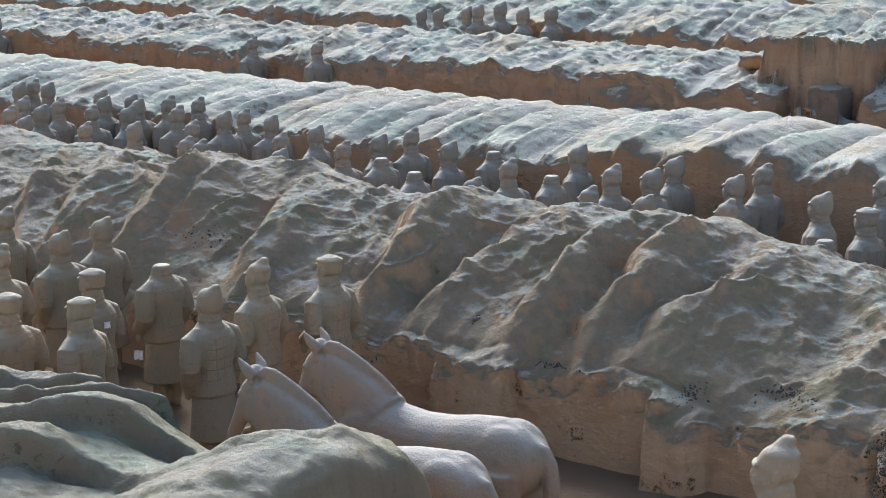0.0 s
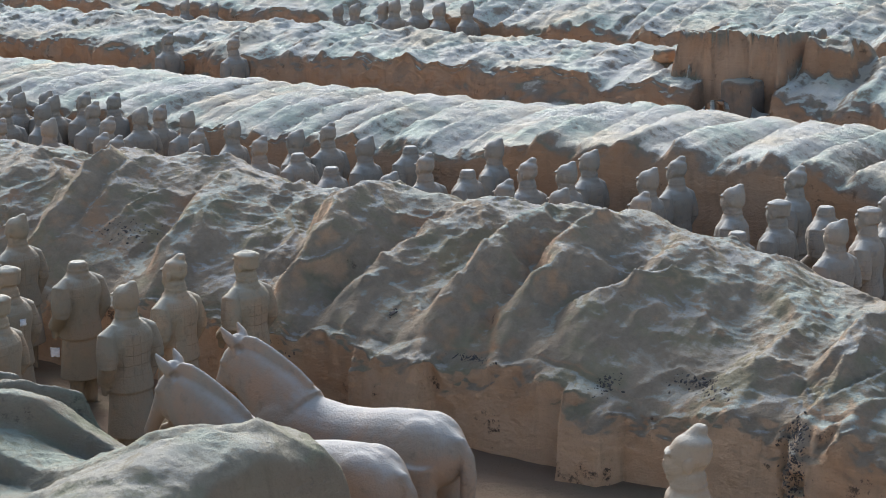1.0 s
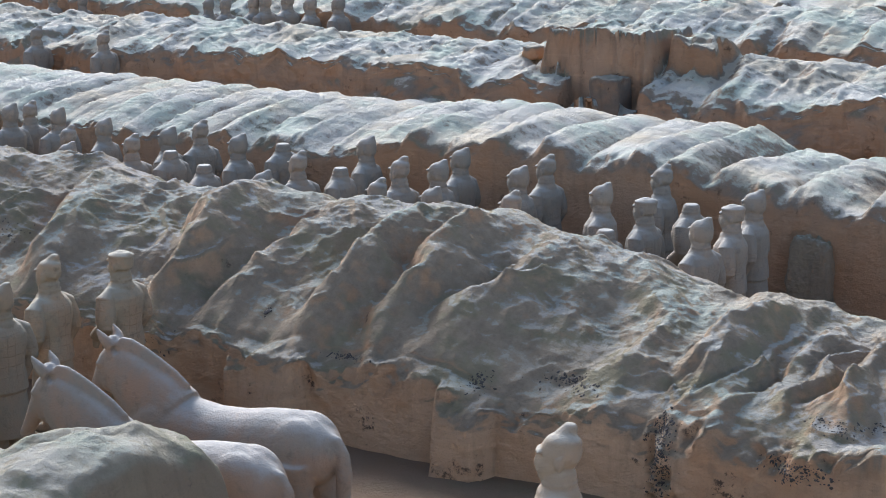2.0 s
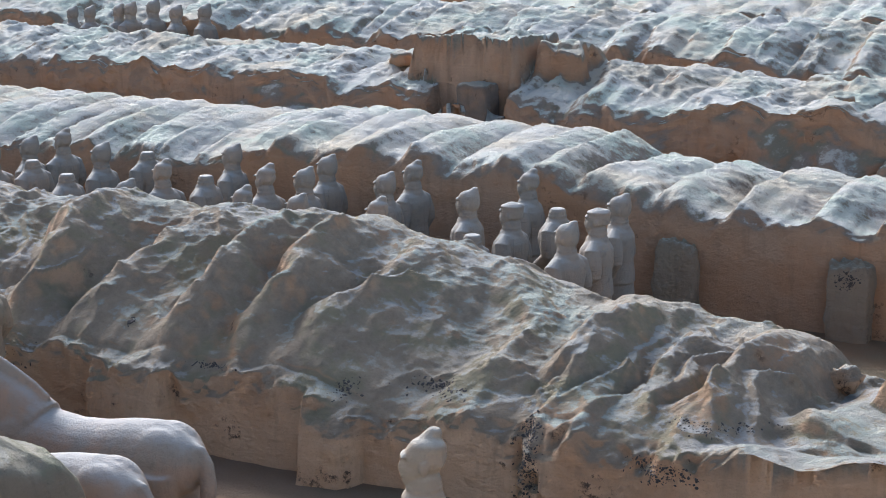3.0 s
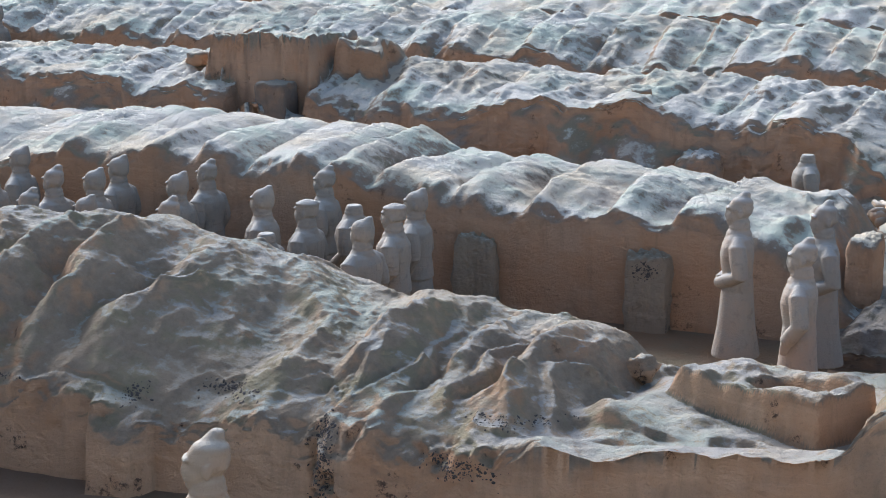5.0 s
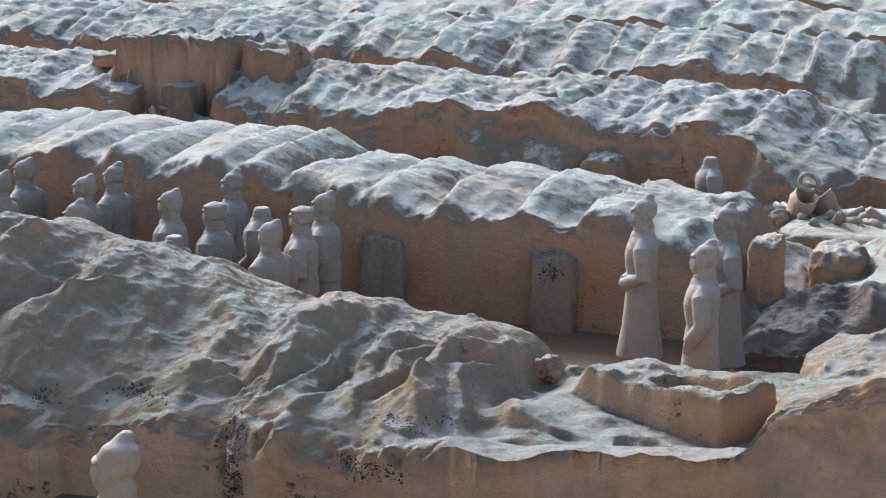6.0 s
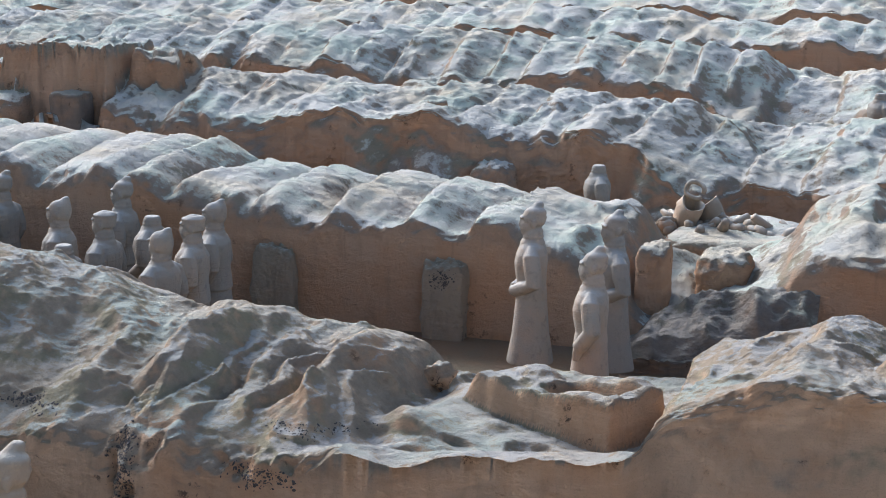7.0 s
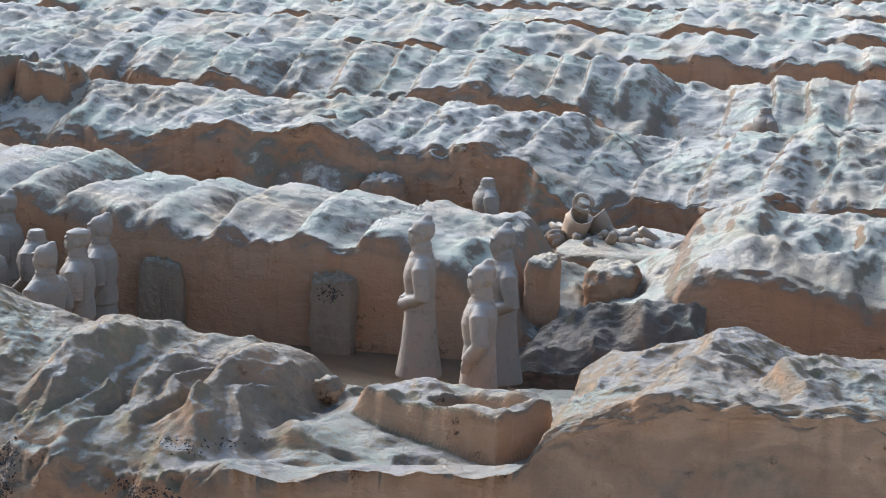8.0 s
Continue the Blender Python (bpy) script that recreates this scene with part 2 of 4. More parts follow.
def earth_ridge(name, label, x0, x1, step, front, back, lip, crest, crest_at, rear, shape, mat, seed,
                rough=1.0, wall_rows=26, top_rows=56, pilasters=(), skirt=None, cut=None, shoulder=1.0, swell=0.95, fine=None, crust=0.03, grain=1.0, tight=None):
    """A bank of rammed earth along x. front, back: its feet in y; lip, crest, rear: heights along x (functions);
    crest_at: where between the lips the crest runs; shape(x, y, t): the relief of the top in metres."""
    a, b = fine or (x0, x1)
    xs = np.concatenate([np.arange(x0, a, 5 * step), np.arange(a, b, step), np.arange(b, x1 + 2.5 * step, 5 * step)])
    nx = len(xs)
    x = xs[:, None]
    zl, zc, zr, ca = lip(xs)[:, None], crest(xs)[:, None], rear(xs)[:, None], crest_at
    yf = front(xs)[:, None] if callable(front) else front
    ragged = 0.15 * rough ** 0.5 * (ridged(xs * 0.9, 0 * xs + 3.3, 2, seed + 13) - 0.75) + 0.03 * fbm(xs * 3.5, 0 * xs, 3, seed + 15)
    zl = zl + np.where(zl > 0.4, ragged[:, None], 0)
    # front face, up to where the shoulder begins to round off
    rad = shoulder * np.minimum(0.20 + 0.12 * rough ** 0.5 * (0.5 + fbm(x * 1.1, 0 * x, 3, seed + 17)), 0.45 / max(shoulder, 1.0) * np.maximum(zl, 0.1))
    if tight is not None:
        rad = rad * tight(x)
    w = np.linspace(0, 1, wall_rows)[None, :]
    wz = -0.15 + (zl - rad + 0.15) * w
    wy = yf + 0 * w + 0 * x
    wy = wy - 0.035 * rough * fbm(x * 1.3, wz * 1.3, 4, seed) - 0.008 * fbm(x * 7, wz * 7, 3, seed + 3) - 0.4 * crust * crags(x, wz, seed + 31, 1.6, 4) * sstep(0.35, 0.95, w)
    for pa, pb, top, deep in pilasters:
        inside = sstep(pa - 0.03, pa + 0.03, x) * (1 - sstep(pb - 0.03, pb + 0.03, x)) * (1 - sstep(top - 0.05, top + 0.03, wz))
        wy = wy - deep * inside
    if skirt is not None:
        wy = wy - skirt(x, wz)
    # shoulder and top
    bend = np.linspace(0, 1, 20 if shoulder > 1 else 12)[None, 1:]
    turn = radians(60 if shoulder > 1 else 90)
    reach = rad * (1 - math.cos(turn))
    zs = zl - rad + rad * math.sin(turn)
    sy = wy[:, -1:] + (yf + reach - wy[:, -1:]) * (1 - np.cos(bend * turn)) / (1 - math.cos(turn))
    sz = zl - rad + rad * np.sin(bend * turn)
    crumble = (0.030 * fbm(x * 4.5, bend * 1.5 + 0 * x, 4, seed + 19) + 1.1 * crust * crags(x, bend * 0.6 + 0 * x, seed + 33, 2.2, 4)) * np.sin(bend * math.pi)
    sy, sz = sy - crumble, sz + crumble
    t = np.linspace(0, 1, top_rows)[None, 1:]
    ty = yf + reach + (back - yf - reach - 0.12) * t + 0 * x
    rise = np.sin(np.clip(t / ca, 0, 1) * math.pi / 2) ** swell
    fall = np.clip((t - ca) / (1 - ca), 0, 1)
    tz = zs + (zc - zs) * rise - (zc - zr) * fall ** 1.6
    lump = shape(x, ty, t) + crust * crags(x, ty, seed + 35, grain)
    sz = sz + shape(x, sy, 0 * bend) * np.sin(bend * math.pi / 2) ** 2 * 0.5
    tz = tz + lump * (0.5 + 0.5 * sstep(0, 0.18, t))
    ty, tz = np.concatenate([sy, ty], 1), np.concatenate([sz, tz], 1)
    if cut is not None:
        tz = cut(x, ty, tz)
    # rear face
    b = np.linspace(0, 1, 8)[None, 1:]
    bz = tz[:, -1:] * (1 - b) - 0.15 * b
    by = back - 0.12 + 0.12 * b + 0.04 * fbm(x * 1.3, bz * 1.3, 3, seed + 9)
    verts = np.concatenate([np.stack(np.broadcast_arrays(x, wy, wz), -1), np.stack(np.broadcast_arrays(x, ty, tz), -1),
                            np.stack(np.broadcast_arrays(x, by, bz), -1)], 1)
    ns = verts.shape[1]
    ob = new(name, grid_mesh(name, verts, nx, ns, mat))
    return tagged(ob, label, "earth bank", kind="structure")


def table(*pairs):
    px, pz = [p[0] for p in pairs], [p[1] for p in pairs]

    def soft(x):
        return sum(np.interp(x + d, px, pz) for d in (-0.12, -0.06, 0, 0.06, 0.12)) / 5
    return soft


# ---------------------------------------------------------------- the hall
def slab(name, label, a, b, mat, category):
    bm = bmesh.new()
    bmesh.ops.create_cube(bm, size=1)
    for v in bm.verts:
        v.co = [a[i] + (v.co[i] + 0.5) * (b[i] - a[i]) for i in range(3)]
    ob = part(name, bm, mat, None, label)
    for p in ob.data.polygons:
        p.use_smooth = False
    return tagged(ob, category=category, kind="structure")


slab("floor", "trodden brown earth floor between the earth banks", (-70, -14, -0.6), (40, 100, 0.0), FLOOR, "floor")
# unseen walls, added to shape the light; kept low for more fill
slab("wall_south", "unseen hall wall added behind the walkway to shape light, pale for bounce", (-70, -14.4, -0.6), (40, -14, 7), BOUNCE_PAINT, "wall")
slab("wall_east", "unseen hall end wall added, pale to bounce light", (40, -14.4, -0.6), (40.4, 100, 8), BOUNCE_PAINT, "wall")
slab("wall_west", "unseen hall end wall added, pale to bounce light", (-70.4, -14.4, -0.6), (-70, 100, 8), BOUNCE_PAINT, "wall")
slab("wall_north", "unseen far hall wall added, pale to bounce light", (-70, 100, -0.6), (40, 100.4, 8), BOUNCE_PAINT, "wall")
slab("walkway", "raised visitors' platform of grey concrete", (-70, -14, 0.0), (40, 1.6, 3.9), BOUNCE_PAINT, "platform")

# ---------------------------------------------------------------- earth banks
def gullies(seed, amp, sx=1.0, sy=0.42, skew=0.25):
    """Spurs and washed hollows that run down the slope, calmer towards the crest; craggy in the small."""
    def f(x, y, t):
        u = x * sx + skew * y + 0.30 * fbm(x * 0.8, y * 0.8, 2, seed)
        big = ridged(u * 0.75, y * sy * 0.8, 2, seed) - 0.75
        crag = 0.07 * fbm(x * 1.5, y * 1.2, 4, seed + 4) + 0.11 * (ridged(x * 1.5 - 0.45 * y, y * 0.8, 3, seed + 6) - 0.75)
        grain = 0.016 * fbm(x * 5.5, y * 5.5, 4, seed + 8) + 0.034 * (ridged(x * 3.6 + 0.4 * y, y * 2.6, 3, seed + 12) - 0.7) * sstep(-0.3, 0.5, fbm(x * 0.9, y * 0.9, 2, seed + 14))
        return amp * big * (0.25 + 0.75 * np.sin(np.clip(t * 1.15, 0, 1) * math.pi)) + crag * (0.5 + 0.5 * np.sin(np.clip(t, 0, 1) * math.pi)) + grain
    return f


def sawtooth(q, dip):
    """1 at a crest, falling gently to the dip and rising steeply to the next crest."""
    return np.where(q < dip, np.clip(1 - q / dip, 0, 1) ** 1.25, np.clip((q - dip) / (1 - dip), 0, 1) ** 1.5)


def spur_row(lines, seed, dip=0.76):
    """Spurs that run down a slope, steep on their -x side. lines: x at the foot, x at the crest, height."""
    foot, head, high = (np.array(c) for c in zip(*lines))

    def f(x, y, t):
        x, y = np.broadcast_arrays(x, y)
        wx = x + 0.20 * fbm(x * 0.9, y * 0.9, 3, seed) + 0.06 * fbm(x * 3.1, y * 3.1, 3, seed + 2)
        at = np.clip((y - 14.5) / 2.0, -0.3, 1.3)
        total = np.zeros_like(x)
        for k in range(len(lines) - 1):
            a, b = foot[k] + (head[k] - foot[k]) * at, foot[k + 1] + (head[k + 1] - foot[k + 1]) * at
            wide = np.maximum(b - a, 0.25)
            for d in (-0.10, -0.05, 0.0, 0.05, 0.10):
                q = (wx + d - a) / wide
                amp = np.where(q < dip, high[k], high[k + 1])
                total = total + np.where((q >= 0) & (q < 1), amp * (sawtooth(q, dip) - 0.45), 0) / 5
        calm = (0.35 + 0.65 * np.sin(np.clip(0.12 + t * 1.0, 0, 1) * math.pi)) * (1 - 0.5 * sstep(0.55, 0.82, t))
        p = wx / 0.52 - 0.10 * y + 0.8 * fbm(x * 0.6, y * 0.8, 2, seed + 8)
        rills = 0.11 * (sawtooth(p - np.floor(p), 0.72) - 0.4) * sstep(-0.35, 0.35, fbm(x * 0.8, y * 1.1, 2, seed + 6))
        return (1.3 * total + rills) * calm + 0.05 * fbm(x * 0.7, y * 0.9, 2, seed + 4)
    return f


def beams(seed, amp, period, drift=0.25, lumps=0.03):
    """Hollows left by roof beams that lay side by side across the bank."""
    def f(x, y, t):
        line = np.arange(-90, 40, 0.1)
        count = np.cumsum(0.1 / period(line))
        p = np.interp(x + drift * y + 0.25 * fbm(x * 0.45, y * 0.3, 2, seed), line, count)
        q = p - np.floor(p)
        hollow = np.where(q < 0.86, 1 - np.clip(q / 0.86, 0, 1) ** 1.7, np.clip((q - 0.86) / 0.14, 0, 1) ** 1.3)
        vary = 0.8 + 0.3 * value_noise(np.floor(p) * 3.7, 0 * p, seed + 2)
        return amp * (hollow - 0.55) * vary * (1 - 0.55 * sstep(0.55, 0.85, t)) + lumps * fbm(x * 2.2, y * 2.2, 4, seed + 4) + 0.008 * fbm(x * 6, y * 6, 4, seed + 6) + 0.008 * (ridged(x * 3.4, y * 2.0, 2, seed + 8) - 0.7)
    return f


def flat(v):
    return lambda x: np.full_like(np.asarray(x, float), v)


# the bank before the first corridor: layered humps, ending in a blunt head
def near_shape(x, y, t):
    p = -0.52 * x + 0.85 * y + 0.30 * fbm(x * 0.6, y * 0.6, 2, 3)
    q = p / 0.75 - np.floor(p / 0.75)
    shelf = 0.20 * (np.where(q < 0.22, sstep(0, 0.22, q), 1 - np.clip((q - 0.22) / 0.78, 0, 1) ** 1.6) - 0.6) * (1 - 0.75 * sstep(-10.2, -9.4, x))
    return shelf + 0.05 * fbm(x * 1.1, y * 1.1, 2, 5) + 0.018 * fbm(x * 4, y * 4, 3, 6)


earth_ridge("earth_bank_near", "dusty grey-green earth bank with rounded layered humps", -24, -7.7, 0.022, 6.2, 9.75,
            table((-24, 0.9), (-12, 0.9), (-9.5, 1.1), (-8.4, 1.3), (-8.0, 1.25), (-7.85, 1.0), (-7.7, -0.2)),
            table((-24, 1.55), (-12, 1.55), (-10.6, 1.68), (-10.2, 1.5), (-9.95, 1.4), (-9.65, 1.38), (-9, 1.68), (-8.4, 1.9), (-8.0, 1.80), (-7.86, 1.5), (-7.7, -0.2)),
            0.72, table((-24, 1.35), (-10.6, 1.5), (-9.9, 1.1), (-9, 1.5), (-8.4, 1.7), (-7.9, 1.4), (-7.7, -0.2)), near_shape, EARTH_FRONT, 21, top_rows=160, fine=(-16, -7.7), crust=0.035, grain=1.8)
earth_ridge("earth_bank_low", "low brown earth bank beside the first corridor", -7.8, 12, 0.2, 6.2, 8.6, flat(0.5), flat(0.7), 0.5, flat(0.5),
            gullies(31, 0.1), EARTH_NEAR, 33)

# first large bank, between the first and second corridors
spurs = spur_row(((-24.0, -24.4, 0.25), (-20.9, -21.2, 0.25), (-18.7, -19.9, 0.25), (-18.1, -18.5, 0.26), (-16.75, -17.3, 0.42), (-14.45, -15.3, 0.40), (-12.75, -13.15, 0.46), (-11.95, -11.7, 0.26),
                  (-10.55, -10.5, 0.38), (-9.68, -9.85, 0.34), (-9.25, -9.0, 0.22), (-7.1, -7.9, 0.18), (-6.85, -6.55, 0.32), (-5.65, -5.8, 0.16), (-5.35, -4.95, 0.26), (-3.0, -3.0, 0.1),
                  (-1.2, -1.0, 0.2), (-0.1, 0.1, 0.3), (1.5, 1.5, 0.25), (4, 4, 0.2), (9.5, 9.5, 0.2)), 47)


def first_front(x):
    return 13.95 + 0.45 * sstep(-2.22, -2.0, x)


def first_wall(x, z):
    # the plastered wall swells where the crust has slumped over it
    crack = bump_at(z, 0.70 + 0.03 * fbm(x * 2, 0 * x, 2, 78) - 0.05 * np.abs(x + 7.7), 0.022) * sstep(-8.3, -8.1, x) * (1 - sstep(-7.1, -6.9, x))
    wob = 0.05 * fbm(x * 1.6, z * 1.6, 3, 76)
    panel = sum(sstep(a, a + 0.03, x) * (1 - sstep(b - 0.04, b, x + 0.6 * wob)) * (1 - sstep(top - 0.03, top + 0.02, z + wob + 0.08 * np.abs(x - (a + b) / 2)))
                for a, b, top in ((-14.6, -11.3, 0.80), (-10.42, -8.84, 0.86), (-8.3, -6.64, 0.84)))
    # a burnt pit beside the last panel
    pit = sstep(-6.70, -6.62, x + wob) * (1 - sstep(-6.42, -6.30, x + 2 * wob)) * (1 - sstep(0.66, 0.78, z + 2 * wob)) * (0.7 + 0.6 * fbm(x * 6, z * 6, 3, 83))
    return 0.40 * sstep(-2.22, -2.0, x) * np.clip(1 - z / 1.4, 0, 1.1) - 0.10 * crack - 0.20 * pit + (1 - panel) * (0.12 + 0.05 * fbm(x * 1.4, z * 1.4, 3, 77) + 0.10 * np.clip(0.8 - z, 0, 1))


def robbed_trench(x, y, z):
    """A hollow dug into the bank, with an earthen box left standing askew in it."""
    x, y = np.broadcast_arrays(x, y)
    wob = 0.06 * fbm(x * 2.0, y * 2.0, 3, 61) + 0.02 * crags(x, y, 63, 2.0, 4)
    inside = sstep(-4.75, -4.15, x + wob - 0.25 * (y - 15)) * (1 - sstep(-2.14, -2.06, x + 0.7 * wob))
    wob = wob + 0.035 * crags(x, y, 67, 1.5, 5)
    edge = 0.90 + 0.11 * np.clip(x + 4.0, 0, 2)
    rim = edge + (0.82 - edge) * sstep(14.12, 14.35, y + 2 * wob) + 0.9 * wob
    rim = rim + 0.09 * bump_at(x, -3.55, 0.16) * bump_at(y, 15.05, 0.22) + 0.10 * bump_at(x, -4.3, 0.25) * bump_at(y, 14.75, 0.25)
    u, v = -0.886 * (x + 2.5) + 0.463 * (y - 14.85), 0.463 * (x + 2.5) + 0.886 * (y - 14.85)
    box = sstep(-0.03, 0.03, u + 0.4 * wob) * (1 - sstep(1.55, 1.75, u + wob)) * sstep(-0.03, 0.04, v + 0.5 * wob) * (1 - sstep(0.78, 0.86, v + 0.4 * wob))
    hollow = sstep(0.16, 0.22, u + wob) * (1 - sstep(0.85, 1.0, u + wob)) * sstep(0.20, 0.27, v + wob) * (1 - sstep(0.62, 0.68, v))
    step = (1 - sstep(-4.2, -3.3, x + 3 * wob)) * sstep(14.6, 14.7, y + wob)
    floor = rim + box * (0.44 + 0.5 * wob - 0.10 * u - 0.16 * hollow) + 0.12 * step
    return z * (1 - inside) + floor * inside


earth_ridge("earth_bank_first", "grey eroded earth bank with spurs over a brown plastered wall", -27, 9, 0.023, first_front, 17.35,
            table((-27, 0.9), (-12.4, 0.87), (-11.4, 0.92), (-10.4, 0.88), (-9, 0.96), (-8.3, 0.75), (-7.3, 0.86), (-6.1, 0.95), (-5.2, 0.9), (-4.5, 0.85),
                  (-3.7, 0.92), (-3.0, 1.0), (-2.4, 1.08), (-2.14, 1.12), (-2.05, 1.38), (-1.9, 1.44), (-1.3, 1.62), (-0.6, 1.72), (0.6, 1.70), (9, 1.7)),
            table((-27, 1.95), (-21.8, 1.9), (-20.2, 1.75), (-18.2, 1.78), (-15.8, 2.0), (-15.0, 1.78), (-13.2, 1.8), (-11.8, 1.76), (-10.9, 1.85),
                  (-9.9, 1.9), (-8.7, 1.68), (-7.8, 1.48), (-7.0, 1.30), (-6.75, 1.48), (-6.1, 1.33), (-5.65, 1.18), (-5.3, 1.28), (-4.75, 1.15), (-4.5, 0.85), (-4.3, 0.7),
                  (-2.3, 1.1), (-2.0, 1.22), (-1.7, 1.4), (-1.2, 1.5), (-0.55, 1.72), (0.04, 1.5), (0.55, 1.56), (3, 1.6), (9, 1.6)),
            0.80, table((-27, 1.6), (-9, 1.5), (-7, 1.1), (-5.3, 1.05), (-4.3, 0.6), (-2.2, 0.6), (-1, 1.2), (9, 1.2)), spurs, EARTH_NEAR, 41,
            pilasters=((-11.3, -10.5, 1.2, 0.10), (-8.82, -8.36, 1.2, 0.10)), skirt=first_wall, cut=robbed_trench, top_rows=170, wall_rows=60, shoulder=1.5, swell=0.8, fine=(-22.5, 2.5), crust=0.072, grain=1.4, tight=lambda x: 1 - 0.65 * sstep(-4.4, -3.8, x))

# second large bank, with the beam hollows
hollows = beams(91, 0.25, lambda x: 0.66 + 0.30 * sstep(-12, -8.5, x), -0.04, 0.012)
clods = gullies(113, 0.2, 1.3, 0.6)


def second_shape(x, y, t):
    broken = sstep(-5.0, -4.2, x)
    return hollows(x, y, t) * (1 - broken) * (1 + 0.35 * sstep(-10.2, -8.6, x)) + 0.3 * clods(x, y, t) * sstep(-11, -8, x) * (1 - broken) + clods(x, y, t) * broken


earth_ridge("earth_bank_second", "pale dusty earth bank scalloped by beam hollows over a rust-brown wall", -34, 12, 0.03, 21.1, 24.7,
            table((-34, 1.4), (-19.2, 1.42), (-17.4, 1.44), (-16.2, 1.52), (-15.5, 1.36), (-15.1, 1.5), (-13.6, 1.76), (-11.6, 1.68), (-9.85, 1.72), (-9.5, 1.55),
                  (-8.2, 1.48), (-7.4, 1.33), (-6.3, 1.36), (-5.9, 1.2), (-5.0, 1.35), (-4.3, 1.1), (-3.7, 0.9), (-3.4, 0.42), (-2.9, 0.4), (-2.2, 0.85), (-1.75, 0.9),
                  (-1.55, 1.2), (-1.3, 1.36), (-0.6, 1.34), (0.7, 1.1), (3, 1.3), (12, 1.3)),
            table((-34, 1.75), (-20.4, 1.7), (-15.4, 1.7), (-13.8, 1.86), (-11.9, 1.76), (-9.9, 1.78), (-9.1, 1.45), (-8, 1.44), (-7.3, 1.4), (-6.8, 1.46),
                  (-5.85, 1.4), (-4.7, 1.27), (-3.85, 1.15), (-3.6, 0.6), (-2.9, 0.5), (-2.3, 0.75), (-1.9, 0.9), (-1.7, 1.3), (-1.25, 1.48), (-0.95, 1.72), (-0.7, 1.5),
                  (0.1, 1.55), (1, 1.5), (12, 1.6)),
            0.78, table((-34, 1.2), (-4, 1.0), (-3.5, 0.3), (-2, 0.3), (-1.4, 1.1), (12, 1.2)), second_shape, EARTH, 95, top_rows=120, fine=(-33, 2), crust=0.024, shoulder=1.0)

# third bank and those beyond
def slumps(x, z):
    # fallen earth lies against the foot of the wall
    return 1.1 * np.clip(1 - z / 1.55, 0, 1) * np.clip(fbm(x * 0.7, 0.4 * z, 3, 79) + 0.35, 0, 1) + 0.09 * fbm(x * 2.2, z * 2.5, 4, 80)


def socket_gap(x, y, z):
    """A square bay cut into the front of the bank, with a taller block of earth behind it."""
    wob = 0.05 * fbm(x * 2.5, y * 2.5, 3, 7) + 0.03 * crags(x, y, 9, 2.0, 4)
    bay = sstep(-15.55, -15.47, x) * (1 - sstep(-14.05, -13.97, x)) * (1 - sstep(28.9, 28.98, y))
    block = sstep(-16.1, -16.0, x + wob) * (1 - sstep(-14.15, -14.05, x)) * sstep(28.9, 28.98, y + 2.5 * wob) * (1 - sstep(30.6, 31.2, y))
    stub = sstep(-13.98, -13.9, x) * (1 - sstep(-13.2, -13.05, x + 2 * wob)) * sstep(29.35, 29.5, y + wob) * (1 - sstep(30.2, 31.0, y))
    z = z * (1 - bay) + 0.9 * bay
    z = z * (1 - block) + block * (2.32 + 2 * wob)
    return z * (1 - stub) + stub * (2.22 + 2 * wob)


earth_ridge("earth_bank_third", "pale dusty earth bank over a dark rust-brown wall", -52, 14, 0.045, 28.3, 31.8,
            table((-52, 1.62), (-16, 1.6), (-13.8, 1.5), (-10.6, 1.52), (-8.2, 1.62), (-6.1, 1.46), (-4.7, 1.4), (-3.3, 0.85), (-2.2, 0.8), (-1.2, 1.1), (14, 1.3)),
            table((-52, 1.8), (-15, 1.8), (-11.7, 1.8), (-8.6, 1.72), (-6.6, 1.72), (-4.4, 1.72), (-3.2, 1.1), (-2.6, 1.1), (-1.9, 1.42), (-0.2, 1.66), (14, 1.7)), 0.72, flat(1.3),
            (lambda a, b: lambda x, y, t: 0.8 * a(x, y, t) + 0.5 * b(x, y, t))(beams(121, 0.18, lambda x: 0.95 + 0 * x, -0.15, 0.05), gullies(123, 0.3, 1.2, 0.6)), EARTH, 125, top_rows=110, wall_rows=40, cut=socket_gap, rough=2.2, skirt=slumps, shoulder=1.3, fine=(-42, 3), crust=0.06, grain=1.8)
earth_ridge("earth_bank_fourth", "pale green-grey dusty earth bank ribbed by beam hollows", -60, 14, 0.06, 35.2, 38.8,
            table((-60, 1.5), (-15, 1.6), (-12, 1.5), (-10.2, 1.25), (-7, 1.55), (-4.7, 1.25), (-3.2, 0.7), (-1.5, 1.2), (14, 1.3)),
            table((-60, 2.0), (-13.8, 2.05), (-5.1, 1.95), (-4, 1.8), (-3, 1.25), (-1.5, 1.7), (14, 1.8)), 0.7, flat(1.4),
            beams(131, 0.2, lambda x: 0.85 + 0 * x, -0.05, 0.05), EARTH, 135, top_rows=70, rough=2.2, skirt=slumps, fine=(-45, 4), crust=0.06, grain=1.8)
